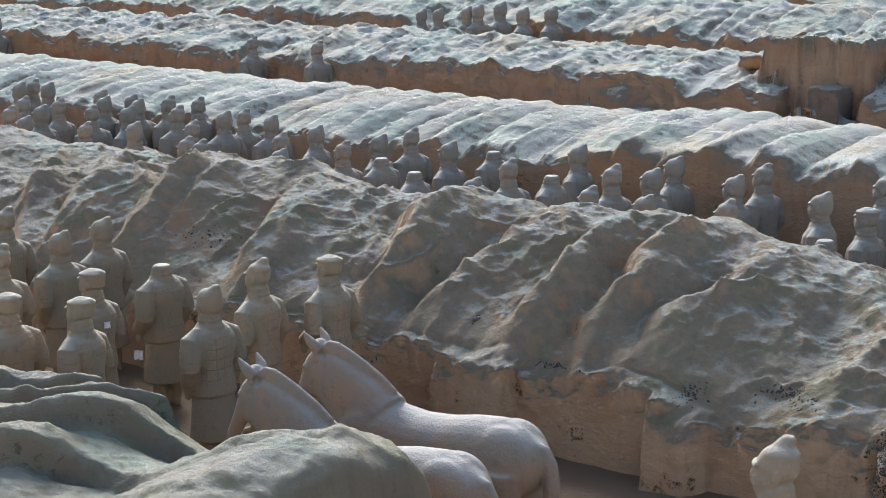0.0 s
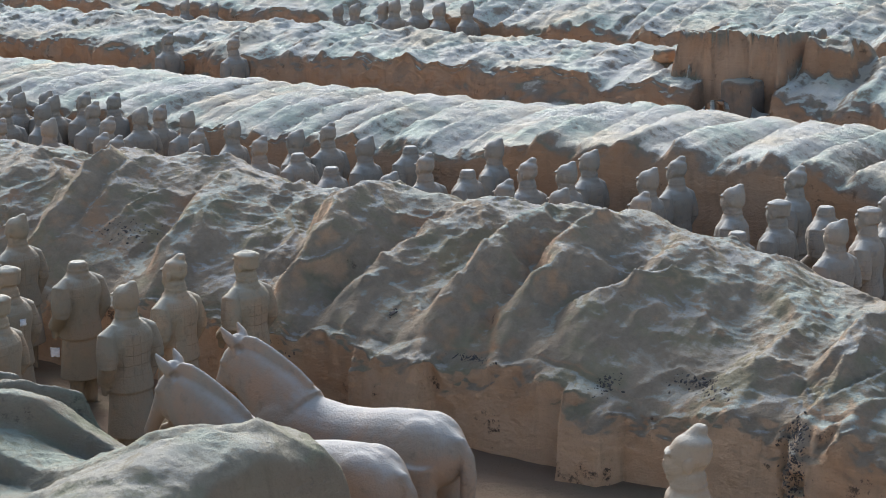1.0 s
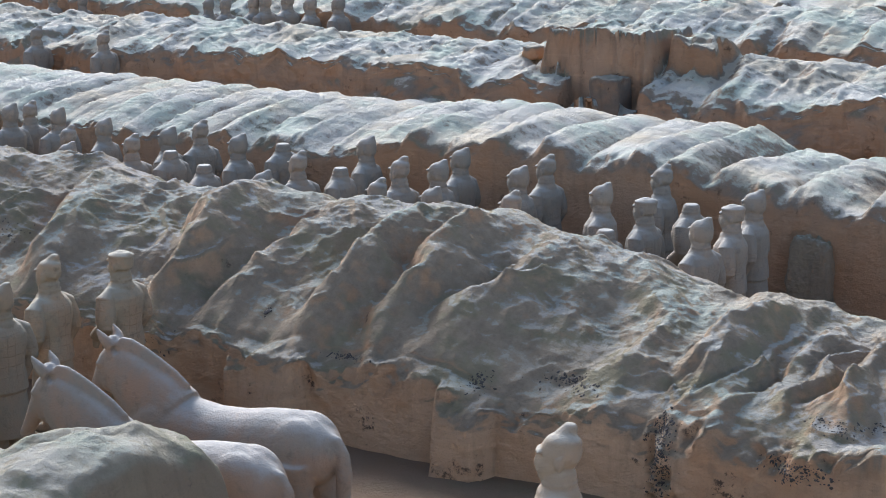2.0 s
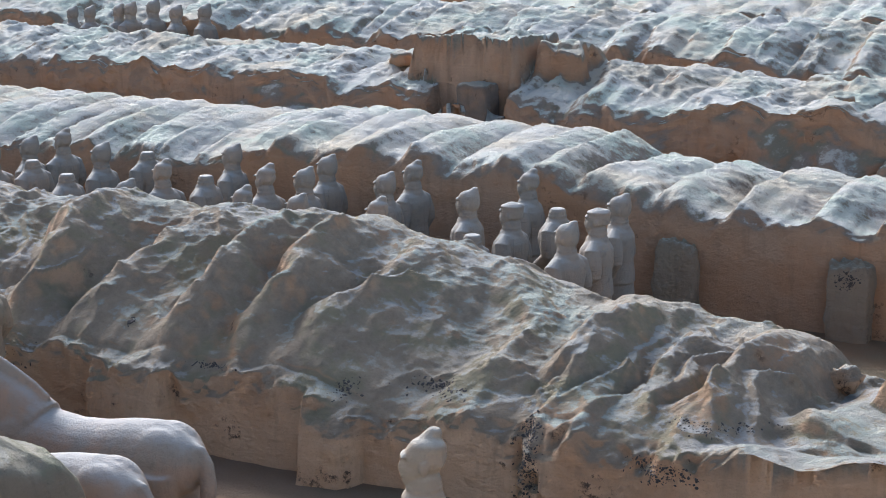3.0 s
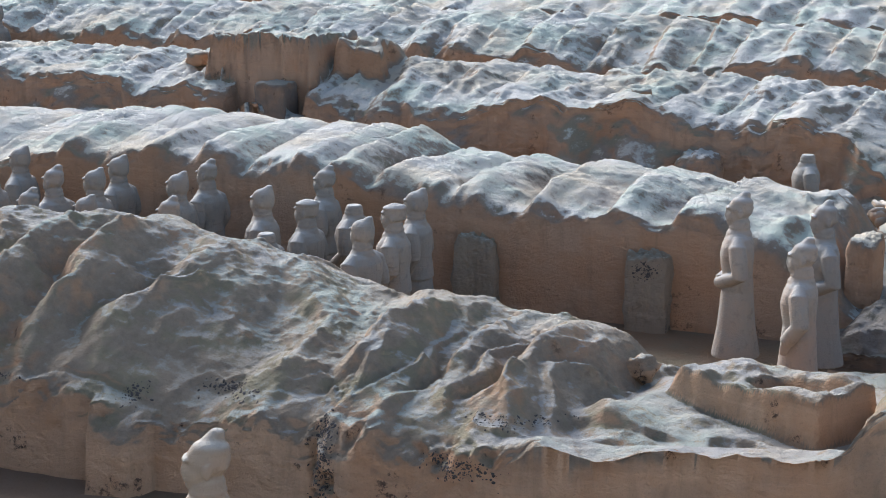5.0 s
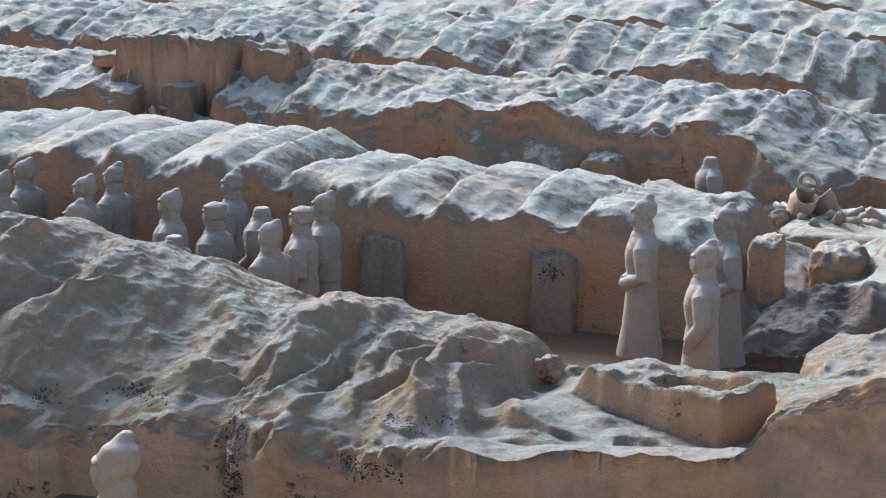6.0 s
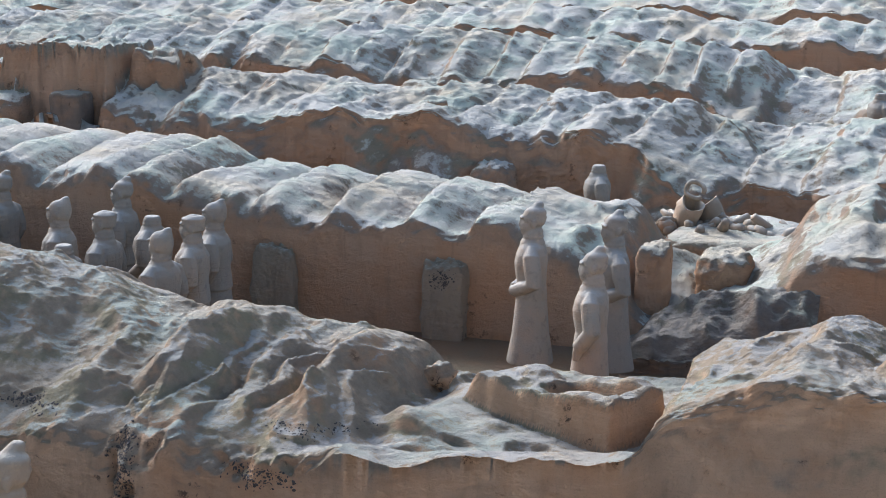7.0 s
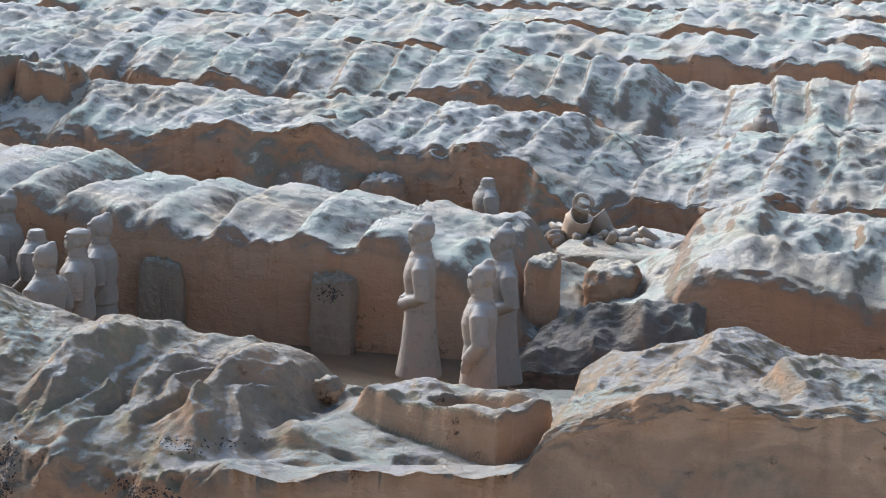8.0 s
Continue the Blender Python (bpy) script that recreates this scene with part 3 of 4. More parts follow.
for k, (y, name) in enumerate(((42.4, "fifth"), (49.6, "sixth"), (56.8, "seventh"), (64.0, "eighth"), (71.2, "ninth"))):
    uneven = (lambda n: lambda x: 1.85 + 0.10 * fbm(x * 0.35, 0 * x, 3, n))(181 + k)
    earth_ridge("earth_bank_" + name, "pale dusty far earth bank with dark hollows", -69, 16, 0.09, y, y + 3.8, flat(1.6), uneven, 0.6, flat(0.9),
                (lambda a, b: lambda x, y, t: 0.6 * a(x, y, t) + 0.6 * b(x, y, t))(beams(141 + k, 0.2, lambda x: 0.9 + 0 * x, -0.05, 0.04), gullies(151 + k, 0.2, 1.0, 1.2)),
                EARTH, 161 + k, top_rows=56, crust=0.06, grain=1.6, rough=2.5, fine=(-45, 4))


# charred slope where the second bank has been cut away
earth_ridge("charred_slope", "dark charred earth slope below a cut bank", -3.55, -1.3, 0.04, 20.25, 21.5,
            table((-3.55, 0.05), (-3.2, 0.12), (-2.2, 0.2), (-1.3, 0.15)), table((-3.55, 0.1), (-3.2, 0.42), (-2.6, 0.75), (-1.8, 0.88), (-1.3, 0.8)), 0.85, flat(0.4),
            gullies(171, 0.24, 1.6, 0.9), CHARRED_SHADED_EARTH, 173, top_rows=70, crust=0.10, grain=2.0)


def clod(name, label, centre, size, seed, mat, category, square=3.0, rough=0.16, detail=4, turn=0.0, kind="", group=""):
    """An uneven lump of earth or rubble; square: 2 round, 4 and more blocky."""
    bm = bmesh.new()
    bmesh.ops.create_icosphere(bm, subdivisions=detail, radius=1)
    for v in bm.verts:
        d = v.co.normalized()
        r = 1 / (abs(d.x) ** square + abs(d.y) ** square + abs(d.z) ** square) ** (1 / square)
        n1 = noise.fractal(d * 1.6 + Vector((seed * 3.1, 0, 0)), 1.0, 2.0, 4)
        n2 = noise.fractal(d * 5.5 + Vector((0, seed * 2.7, 0)), 1.0, 2.0, 4)
        v.co = d * r * (1 + rough * n1 + 0.35 * rough * n2)
        v.co = Vector((v.co.x * size[0], v.co.y * size[1], v.co.z * size[2]))
    ob = part(name, bm, mat, None, label)
    ob.matrix_world = pose(*centre, 0, 0, turn)
    return tagged(ob, category=category, kind=kind, group=group)


for x, half, top in ((-7.94, 0.27, 0.96), (-5.75, 0.27, 0.93)):
    clod("earth_pilaster", "worn grey-brown pilaster of earth left against the wall", (x, 21.08, top - 0.6), (half, 0.22, 0.6), x, EARTH_FRONT, "pilaster", 7.0, 0.15, 6, kind="structure")
clod("earth_block", "brown block of cut earth at the bank's end", (-3.34, 21.75, 0.74), (0.19, 0.34, 0.44), 1, EARTH, "earth block", 6, 0.09, 5)
clod("earth_block", "dusty block of cut earth beside the passage", (-2.58, 22.55, 0.57), (0.35, 0.42, 0.42), 2, EARTH, "earth block", 4, 0.13, 5)
clod("earth_ledge", "low rust-brown ledge of cut earth under the rubble", (-2.6, 24.9, 0.3), (1.15, 0.6, 0.42), 3, EARTH, "earth block", 5, 0.12, 5)
clod("earth_mound", "low heap of earth that carries the rubble", (-2.8, 25.9, 0.2), (1.5, 0.8, 0.5), 4, EARTH, "earth heap", 2.5, 0.2)
clod("earth_stone", "grey lump of earth resting on the bank", (-16.7, 29.5, 1.84), (0.2, 0.2, 0.15), 5, EARTH, "stone", 2.6, 0.25, 3)
clod("earth_stone", "crumbled clod of earth at the trench edge", (-4.42, 16.3, 0.92), (0.14, 0.13, 0.12), 6, EARTH_NEAR, "stone", 2.2, 0.45, 3)
clod("earth_stone", "grey lump of earth on the dusty bank", (-8.3, 29.2, 1.62), (0.18, 0.16, 0.12), 7, EARTH, "stone", 2.4, 0.3, 3)
clod("earth_post", "stump of earth standing out from the wall", (-7.0, 27.95, 0.45), (0.36, 0.42, 0.55), 8, EARTH, "earth block", 3.0, 0.14, 5)
clod("charred_lump", "black charred lump of timber behind the bank", (-5.45, 24.95, 0.98), (0.22, 0.2, 0.18), 9, CHAR_AND_HOLE, "timber", 2.4, 0.3, 3)

# plain earth standing in shade, put in as a darker material
clod("earth_block", "square block of earth in the bay, shade put into its dark colour, dusty top", (-14.6, 28.5, 1.24), (0.29, 0.3, 0.4), 11, CHARRED_SHADED_EARTH, "earth block", 9.0, 0.06, 5)


def dark_crumbs(x, z, w, h, seed, count=70, size=1.0, start=9.0):
    """Dark crumbs pressed into the face of a bank, wherever it lies behind (x, z): charred timber, and one hole's
    darkness.
    """
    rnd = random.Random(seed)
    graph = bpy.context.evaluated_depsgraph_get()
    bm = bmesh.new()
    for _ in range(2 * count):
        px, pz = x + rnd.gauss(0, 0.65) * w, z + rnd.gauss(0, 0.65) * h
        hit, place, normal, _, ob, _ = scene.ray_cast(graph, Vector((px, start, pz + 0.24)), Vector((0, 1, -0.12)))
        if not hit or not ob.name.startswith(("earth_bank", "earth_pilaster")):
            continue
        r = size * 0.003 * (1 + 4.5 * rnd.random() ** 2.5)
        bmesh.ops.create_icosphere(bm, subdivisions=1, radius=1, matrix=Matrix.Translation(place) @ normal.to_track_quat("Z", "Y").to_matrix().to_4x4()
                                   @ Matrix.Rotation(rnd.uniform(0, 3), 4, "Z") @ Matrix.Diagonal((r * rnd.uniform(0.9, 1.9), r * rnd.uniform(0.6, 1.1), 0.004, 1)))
    ob = part("char_and_hole_dark", bm, CHAR_AND_HOLE, None, "black crumbs pressed into the earth bank as charred timber and as a hole's darkness")
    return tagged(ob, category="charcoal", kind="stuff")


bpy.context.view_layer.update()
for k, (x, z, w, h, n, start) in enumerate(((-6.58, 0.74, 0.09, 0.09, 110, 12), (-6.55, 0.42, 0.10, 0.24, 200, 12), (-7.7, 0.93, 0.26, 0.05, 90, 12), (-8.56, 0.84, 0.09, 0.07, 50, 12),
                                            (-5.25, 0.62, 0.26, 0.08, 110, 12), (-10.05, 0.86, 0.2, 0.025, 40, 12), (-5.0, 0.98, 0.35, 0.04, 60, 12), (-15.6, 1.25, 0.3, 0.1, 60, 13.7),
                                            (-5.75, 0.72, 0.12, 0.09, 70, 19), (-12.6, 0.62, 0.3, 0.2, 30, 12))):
    dark_crumbs(x, z, w, h, 200 + k, n, 1.0, start)
# black crumbs put in for the darkness inside a small hole
dark_crumbs(-11.25, 1.12, 0.03, 0.03, 300, 14, 1.8, 12)

# ---------------------------------------------------------------- clay figures
def loft(bm, rings, sides=20, cap=True):
    """Skin through rings: centre, half width, half depth, turn about z (degrees), optional squareness."""
    loops = []
    for (cx, cy, cz), rx, ry, *more in rings:
        turn = radians(more[0]) if more else 0
        sq = more[1] if len(more) > 1 else 2.0
        tilt = more[2] if len(more) > 2 else 0.0
        loop = []
        for k in range(sides):
            a = 2 * math.pi * k / sides
            c, s = math.cos(a), math.sin(a)
            ux = rx * math.copysign(abs(c) ** (2 / sq), c)
            uy = ry * math.copysign(abs(s) ** (2 / sq), s)
            loop.append(bm.verts.new((cx + ux * math.cos(turn) - uy * math.sin(turn), cy + ux * math.sin(turn) + uy * math.cos(turn), cz + tilt * uy)))
        loops.append(loop)
    for a, b in zip(loops, loops[1:]):
        for k in range(sides):
            bm.faces.new((a[k], a[(k + 1) % sides], b[(k + 1) % sides], b[k]))
    if cap:
        bm.faces.new(loops[0][::-1])
        bm.faces.new(loops[-1])


def tube(bm, points, radii, sides=14, squash=1.0):
    """A limb along points."""
    pts = [Vector(p) for p in points]
    loops = []
    for i, p in enumerate(pts):
        d = (pts[min(i + 1, len(pts) - 1)] - pts[max(i - 1, 0)]).normalized()
        side = d.cross(Vector((0, 1, 0.01))).normalized()
        other = d.cross(side).normalized()
        loops.append([bm.verts.new(p + radii[i] * (math.cos(2 * math.pi * k / sides) * side + squash * math.sin(2 * math.pi * k / sides) * other)) for k in range(sides)])
    for a, b in zip(loops, loops[1:]):
        for k in range(sides):
            bm.faces.new((a[k], a[(k + 1) % sides], b[(k + 1) % sides], b[k]))
    bm.faces.new(loops[0][::-1])
    bm.faces.new(loops[-1])


def blob(bm, centre, size, turn=0.0):
    bmesh.ops.create_uvsphere(bm, u_segments=18, v_segments=12, radius=1,
                              matrix=Matrix.Translation(centre) @ Matrix.Rotation(turn, 4, "X") @ Matrix.Diagonal((*size, 1)))


def fused(name, bm, mat, voxel=0.011, passes=2):
    """One sculpted skin from overlapping forms."""
    bmesh.ops.recalc_face_normals(bm, faces=bm.faces)
    mesh = bpy.data.meshes.new(name)
    bm.to_mesh(mesh)
    bm.free()
    temp = new(name + "_form", mesh)
    mod = temp.modifiers.new("fuse", "REMESH")
    mod.mode, mod.voxel_size = "VOXEL", voxel
    soft = temp.modifiers.new("soften", "SMOOTH")
    soft.factor, soft.iterations = 0.5, passes
    done = bpy.data.meshes.new_from_object(temp.evaluated_get(bpy.context.evaluated_depsgraph_get()))
    bpy.data.objects.remove(temp)
    done.name = name
    done.materials.clear()
    done.materials.append(mat)
    return smooth(done)


def warrior_form(head="knot", armour=True, lean=0.0, arm_bend=0.25, height=1.8, general=False):
    """A standing clay soldier who faces -x. head: knot, cap, flat or none."""
    bm = bmesh.new()
    k = height / 1.8
    # robe below the armour; width runs along y, depth along x
    low = 0.16 if general else 0.30
    foot = 0.035 if general else 0.0
    loft(bm, [((0.0, 0, low * k), 0.205 + foot, 0.235 + foot, 0, 2.3), ((0.0, 0, 0.45 * k), 0.19, 0.222, 0, 2.3), ((0, 0, 0.66 * k), 0.17, 0.205, 0, 2.3), ((0, 0, 0.84 * k), 0.155, 0.19, 0, 2.3)], 28)
    h = 0.014 if armour else -0.002
    loft(bm, [((0, 0, 0.74 * k), 0.168 + h if armour else 0.14, 0.208 + h if armour else 0.17, 0, 2.4), ((0, 0, 0.86 * k), 0.16 + h, 0.198 + h, 0, 2.4), ((0, 0, 0.98 * k), 0.148 + h, 0.18 + h, 0, 2.3),
              ((-0.01, 0, 1.12 * k), 0.160 + h, 0.20 + h, 0, 2.4), ((-0.012, 0, 1.24 * k), 0.168 + h, 0.232 + h, 0, 2.5),
              ((-0.005, 0, 1.35 * k), 0.158 + h, 0.240, 0, 2.4), ((0, 0, 1.42 * k), 0.135, 0.205, 0, 2.2), ((0, 0, 1.47 * k), 0.105, 0.138), ((0, 0, 1.51 * k), 0.06, 0.065)], 28)
    # rolled scarf
    loft(bm, [((0, 0, 1.43 * k), 0.13, 0.145), ((0, 0, 1.465 * k), 0.128, 0.135), ((0.002, 0, 1.495 * k), 0.112, 0.115), ((0.004, 0, 1.51 * k), 0.09, 0.092)], 22)
    loft(bm, [((0.004, 0, 1.50 * k), 0.095, 0.10), ((0.006, 0, 1.525 * k), 0.115, 0.118), ((0.006, 0, 1.545 * k), 0.10, 0.102), ((0.006, 0, 1.55 * k), 0.07, 0.07)], 22)
    loft(bm, [((0.004, 0, 1.54 * k), 0.10, 0.105), ((0.008, 0, 1.57 * k), 0.104, 0.106), ((0.010, 0, 1.595 * k), 0.092, 0.093), ((0.010, 0, 1.61 * k), 0.08, 0.08)], 22)
    # legs and shoes
    for s in (-1, 1):
        tube(bm, [(0, 0.095 * s, 0.36 * k), (0, 0.095 * s, 0.10 * k), (0, 0.095 * s, 0.03)], [0.085, 0.068, 0.065])
        loft(bm, [((-0.05, 0.095 * s, 0.0), 0.135, 0.052), ((-0.045, 0.095 * s, 0.05), 0.125, 0.05), ((-0.01, 0.095 * s, 0.09), 0.07, 0.045)], 16)
    # sloping shoulders, sleeves, hands
    for s in (-1, 1):
        bend = arm_bend if s < 0 else arm_bend * 0.4
        neck, sh = Vector((0.0, 0.14 * s, 1.42 * k)), Vector((0.0, 0.235 * s, 1.345 * k))
        el, wr = Vector((0.035, 0.29 * s, 1.04 * k)), Vector((-0.01 - 0.42 * bend, 0.25 * s - 0.12 * s * bend, (0.80 + 0.22 * bend) * k))
        if general:
            wr = Vector((-0.17, 0.06 * s, 0.90 * k))
        tube(bm, [neck, sh, sh.lerp(el, 0.5), el, el.lerp(wr, 0.5), wr], [0.055, 0.085, 0.09, 0.086, 0.08, 0.072])
        if armour:
            tube(bm, [neck + Vector((0, 0, 0.008)), sh + Vector((0, 0.008 * s, 0.006)), sh.lerp(el, 0.5) + Vector((0, 0.006 * s, 0)), sh.lerp(el, 0.9)], [0.055, 0.092, 0.101, 0.094])
        tip = Vector((-0.05, -0.02 * s, -0.02)) if general else Vector((-0.03, -0.01 * s, -0.13))
        tube(bm, [wr, wr + tip * 0.4, wr + tip], [0.045, 0.05, 0.032], 12, 0.6)
    if armour:
        # knotted tie at the shoulder and raised seams across the back
        loft(bm, [((0.125, 0.10, 1.27 * k), 0.03, 0.032, 0, 5.0), ((0.128, 0.10, 1.33 * k), 0.03, 0.032, 0, 5.0)], 12)
        for z, wx, wy in ((0.90, 0.176, 0.214), (1.0, 0.168, 0.202), (1.10, 0.172, 0.206), (1.20, 0.17, 0.209)):
            loft(bm, [((-0.006, 0, z * k - 0.014), wx - 0.012, wy - 0.012, 0, 2.4), ((-0.006, 0, z * k - 0.008), wx, wy, 0, 2.4), ((-0.006, 0, z * k + 0.006), wx - 0.012, wy - 0.012, 0, 2.4)], 28)
    start = len(bm.verts)
    if head != "none":
        hz = 1.62 * k
        tube(bm, [(0, 0, 1.45 * k), (-0.005, 0, 1.54 * k), (-0.01, 0, 1.60 * k)], [0.07, 0.066, 0.072])
        blob(bm, (0.008, 0, hz + 0.035), (0.108, 0.094, 0.10))
        blob(bm, (-0.028, 0, hz - 0.03), (0.086, 0.079, 0.09))
        blob(bm, (-0.072, 0, hz - 0.092), (0.036, 0.04, 0.032))
        loft(bm, [((-0.104, 0, hz - 0.05), 0.018, 0.024), ((-0.112, 0, hz - 0.03), 0.018, 0.018), ((-0.10, 0, hz + 0.035), 0.014, 0.014)], 10)
        blob(bm, (-0.098, 0, hz + 0.045), (0.022, 0.07, 0.014))
        blob(bm, (-0.098, 0, hz - 0.066), (0.02, 0.045, 0.01))
        for s in (-1, 1):
            blob(bm, (0.012, 0.095 * s, hz - 0.005), (0.024, 0.016, 0.042))
        if head == "knot":
            blob(bm, (0.02, 0.0, hz + 0.085), (0.098, 0.088, 0.06))
            tube(bm, [(0.03, 0.02, hz + 0.11), (0.045, 0.03, hz + 0.15), (0.06, 0.035, hz + 0.175), (0.062, 0.035, hz + 0.185)], [0.066, 0.045, 0.034, 0.018], 14)
            tube(bm, [(0.02, -0.09, hz + 0.03), (0.09, -0.04, hz + 0.0), (0.105, 0.02, hz + 0.05)], [0.016, 0.018, 0.018], 10)
        elif head == "cap":
            loft(bm, [((0.024, 0, hz - 0.075), 0.070, 0.070), ((0.018, 0, hz - 0.045), 0.096, 0.090), ((0.013, 0, hz - 0.005), 0.110, 0.099), ((0.014, 0, hz + 0.04), 0.111, 0.099), ((0.02, 0, hz + 0.078), 0.101, 0.090),
                      ((0.032, 0.008, hz + 0.107), 0.081, 0.073), ((0.050, 0.016, hz + 0.130), 0.056, 0.052), ((0.064, 0.022, hz + 0.149), 0.039, 0.037), ((0.071, 0.025, hz + 0.162), 0.028, 0.027), ((0.073, 0.026, hz + 0.168), 0.013, 0.013)], 20)
        elif head == "flat":
            loft(bm, [((0.016, 0, hz - 0.03), 0.098, 0.088), ((0.010, 0, hz + 0.02), 0.110, 0.098), ((0.012, 0, hz + 0.07), 0.111, 0.098), ((0.018, 0, hz + 0.105), 0.098, 0.088), ((0.022, 0, hz + 0.122), 0.06, 0.055)], 20)
            loft(bm, [((0.010, 0, hz + 0.078), 0.108, 0.097, 0, 2.2), ((0.012, 0, hz + 0.088), 0.118, 0.105, 0, 2.2), ((0.014, 0, hz + 0.10), 0.108, 0.096, 0, 2.2)], 20)
            blob(bm, (0.085, 0, hz + 0.085), (0.045, 0.045, 0.04))
    bm.verts.ensure_lookup_table()
    for n, v in enumerate(bm.verts):
        if n >= start:
            v.co = (v.co.x * 1.2, v.co.y * 1.2, 1.81 * k - (1.805 * k - v.co.z) * 1.14)
        else:
            grow = min(1.0, max(0.0, (1.56 * k - v.co.z) / 0.2))
            v.co.x, v.co.y = v.co.x * (1 + 0.06 * grow), v.co.y * (1 + 0.04 * grow)
            v.co.z -= 0.07 * k * max(0.0, min(1.0, (v.co.z / k - 0.9) / 0.45))
        v.co.x += lean * v.co.z
    return bm


MAN = {
    "knot": fused("warrior_knot", warrior_form("knot"), CLAY_ARMOUR),
    "knot_robe": fused("warrior_knot_robe", warrior_form("knot", False, 0.01, 0.18), CLAY),
    "cap": fused("warrior_cap", warrior_form("cap", True, -0.01, 0.15), CLAY_ARMOUR),
    "flat": fused("warrior_flat", warrior_form("flat", True, 0.0, 0.35), CLAY_ARMOUR),
    "none": fused("warrior_headless", warrior_form("none", True, 0.0, 0.3), CLAY_ARMOUR),
    "general": fused("general", warrior_form("knot", False, 0.0, 0.2, 1.9, True), CLAY),
}
# those in the first corridor are browner, with less dust on them
BROWN = {}
for kind, mesh in MAN.items():
    BROWN[kind] = mesh.copy()
    BROWN[kind].materials[0] = CLAY if kind in ("knot_robe", "general") else CLAY_ARMOUR
    mesh.materials[0] = CLAY_GREY if kind in ("knot_robe", "general") else CLAY_GREY_ARMOUR
SAY = {
    "knot": "grey-brown clay warrior in plated armour, hair in a topknot",
    "knot_robe": "grey-brown clay warrior in a plain robe, hair in a topknot",
    "cap": "grey-brown clay warrior in plated armour and a soft pointed cap",
    "flat": "grey-brown clay warrior in plated armour and a flat cap",
    "none": "headless grey-brown clay warrior in plated armour",
    "general": "tall pale grey clay officer in a long robe with folded hands",
}


def warrior(x, y, kind, turn=0.0, size=1.0, z=0.0, group="rows of clay warriors", label=""):
    ob = new("clay_warrior", (BROWN if y < 15 else MAN)[kind])
    ob.matrix_world = pose(x, y, z, 0, 0, turn + 2) @ Matrix.Scale(size, 4)
    return tagged(ob, label or SAY[kind], "statue", group)


# second corridor: ranks of four, some without heads
RANKS = (
    (-26.27, 20.71), (-26.27, 21.0), (-25.73, 20.9), (-23.75, 18.48), (-24.72, 19.52), (-24.09, 19.75), (-23.6, 19.0), (-23.26, 18.4), (-21.87, 18.41), (-23.09, 19.6), (-23.83, 20.52),
    (-24.29, 20.85), (-20.78, 18.44), (-22.19, 19.58), (-23.02, 20.54), (-23.58, 20.9), (-22.58, 20.8), (-21.51, 19.99), (-20.46, 19.28), (-19.44, 18.18), (-18.89, 17.95),
    (-22.0, 20.9), (-20.51, 20.04), (-20.7, 20.63), (-19.89, 20.43), (-18.41, 19.06), (-17.59, 18.21), (-18.65, 20.1), (-17.04, 18.88), (-17.15, 19.79), (-17.1, 20.43),
    (-15.79, 19.67), (-13.96, 17.85), (-14.2, 18.9), (-12.22, 17.8), (-14.2, 20.49), (-12.72, 19.04))
pick = random.Random(5)
for x, y in RANKS:
    warrior(x, y, pick.choice(("knot", "cap", "cap", "knot_robe")), pick.uniform(-14, 14), pick.uniform(0.97, 1.03))
for x, y, kind, turn in ((-12.36, 19.43, "cap", 5), (-11.48, 17.89, "cap", -8), (-12.59, 20.34, "cap", 0), (-11.27, 19.58, "cap", 4), (-10.5, 18.05, "knot", 0), (-11.32, 20.36, "knot", -6),
                         (-9.86, 19.12, "cap", 10), (-9.11, 18.74, "flat", 0), (-9.73, 20.47, "knot", 5), (-8.02, 17.92, "cap", -12), (-8.09, 18.88, "flat", 8), (-8.13, 19.63, "cap", 6),
                         (-16.68, 19.27, "none", 0), (-15.58, 18.66, "none", 8), (-15.7, 20.55, "none", -5), (-13.9, 19.42, "none", 10), (-9.14, 17.81, "none", 0), (-8.93, 19.6, "none", 0)):
    warrior(x, y, kind, turn)
warrior(-4.36, 19.71, "general", 9, 1.05, group="officers by the wall")
warrior(-3.36, 18.15, "knot_robe", 4, 1.04, group="officers by the wall", label="pale grey clay officer in a short plain coat, topknotted")
warrior(-3.45, 19.75, "general", 24, 1.03, group="officers by the wall")

# first corridor
for x, y, kind, turn in ((-17.12, 13.15, "knot", 0), (-15.78, 13.45, "cap", 4), (-14.0, 11.76, "flat", 8), (-13.88, 10.63, "flat", -5), (-13.17, 10.91, "flat", 15),
                         (-12.41, 11.83, "cap", -4), (-12.77, 12.84, "knot", 5), (-12.46, 13.55, "flat", 0), (-14.25, 12.91, "none", 0), (-15.5, 11.8, "knot", 0), (-15.6, 12.7, "cap", 0)):
    warrior(x, y, kind, turn, group="warriors behind the horses")
warrior(-5.56, 10.21, "knot_robe", 20, 1.12, group="warriors behind the horses", label="pale clay warrior whose topknotted head shows above the bank")

# far corridors
for x, z in ((-26.24, 2.17), (-24.79, 2.12), (-28.62, 1.9), (-26.9, 2.08), (-25.59, 2.06), (-28.1, 1.94), (-27.24, 2.02), (-33.7, 1.81), (-32.7, 1.78)):
    warrior(x, 34.7, "cap", pick.uniform(-10, 10), z / 1.8, group="far rows of clay warriors")
for x in (-27.54, -25.7, -35.97):
    warrior(x, 27.8, "knot", 0, 1.06, group="far rows of clay warriors")
warrior(-1.5, 34.6, "none", 30, 1.0, group="far rows of clay warriors", label="small broken reddish clay figure before a far bank")
for x in (-1.9, -1.5, -1.1, -0.6):
    warrior(x, 60, "cap", 0, 1.02, group="far rows of clay warriors")


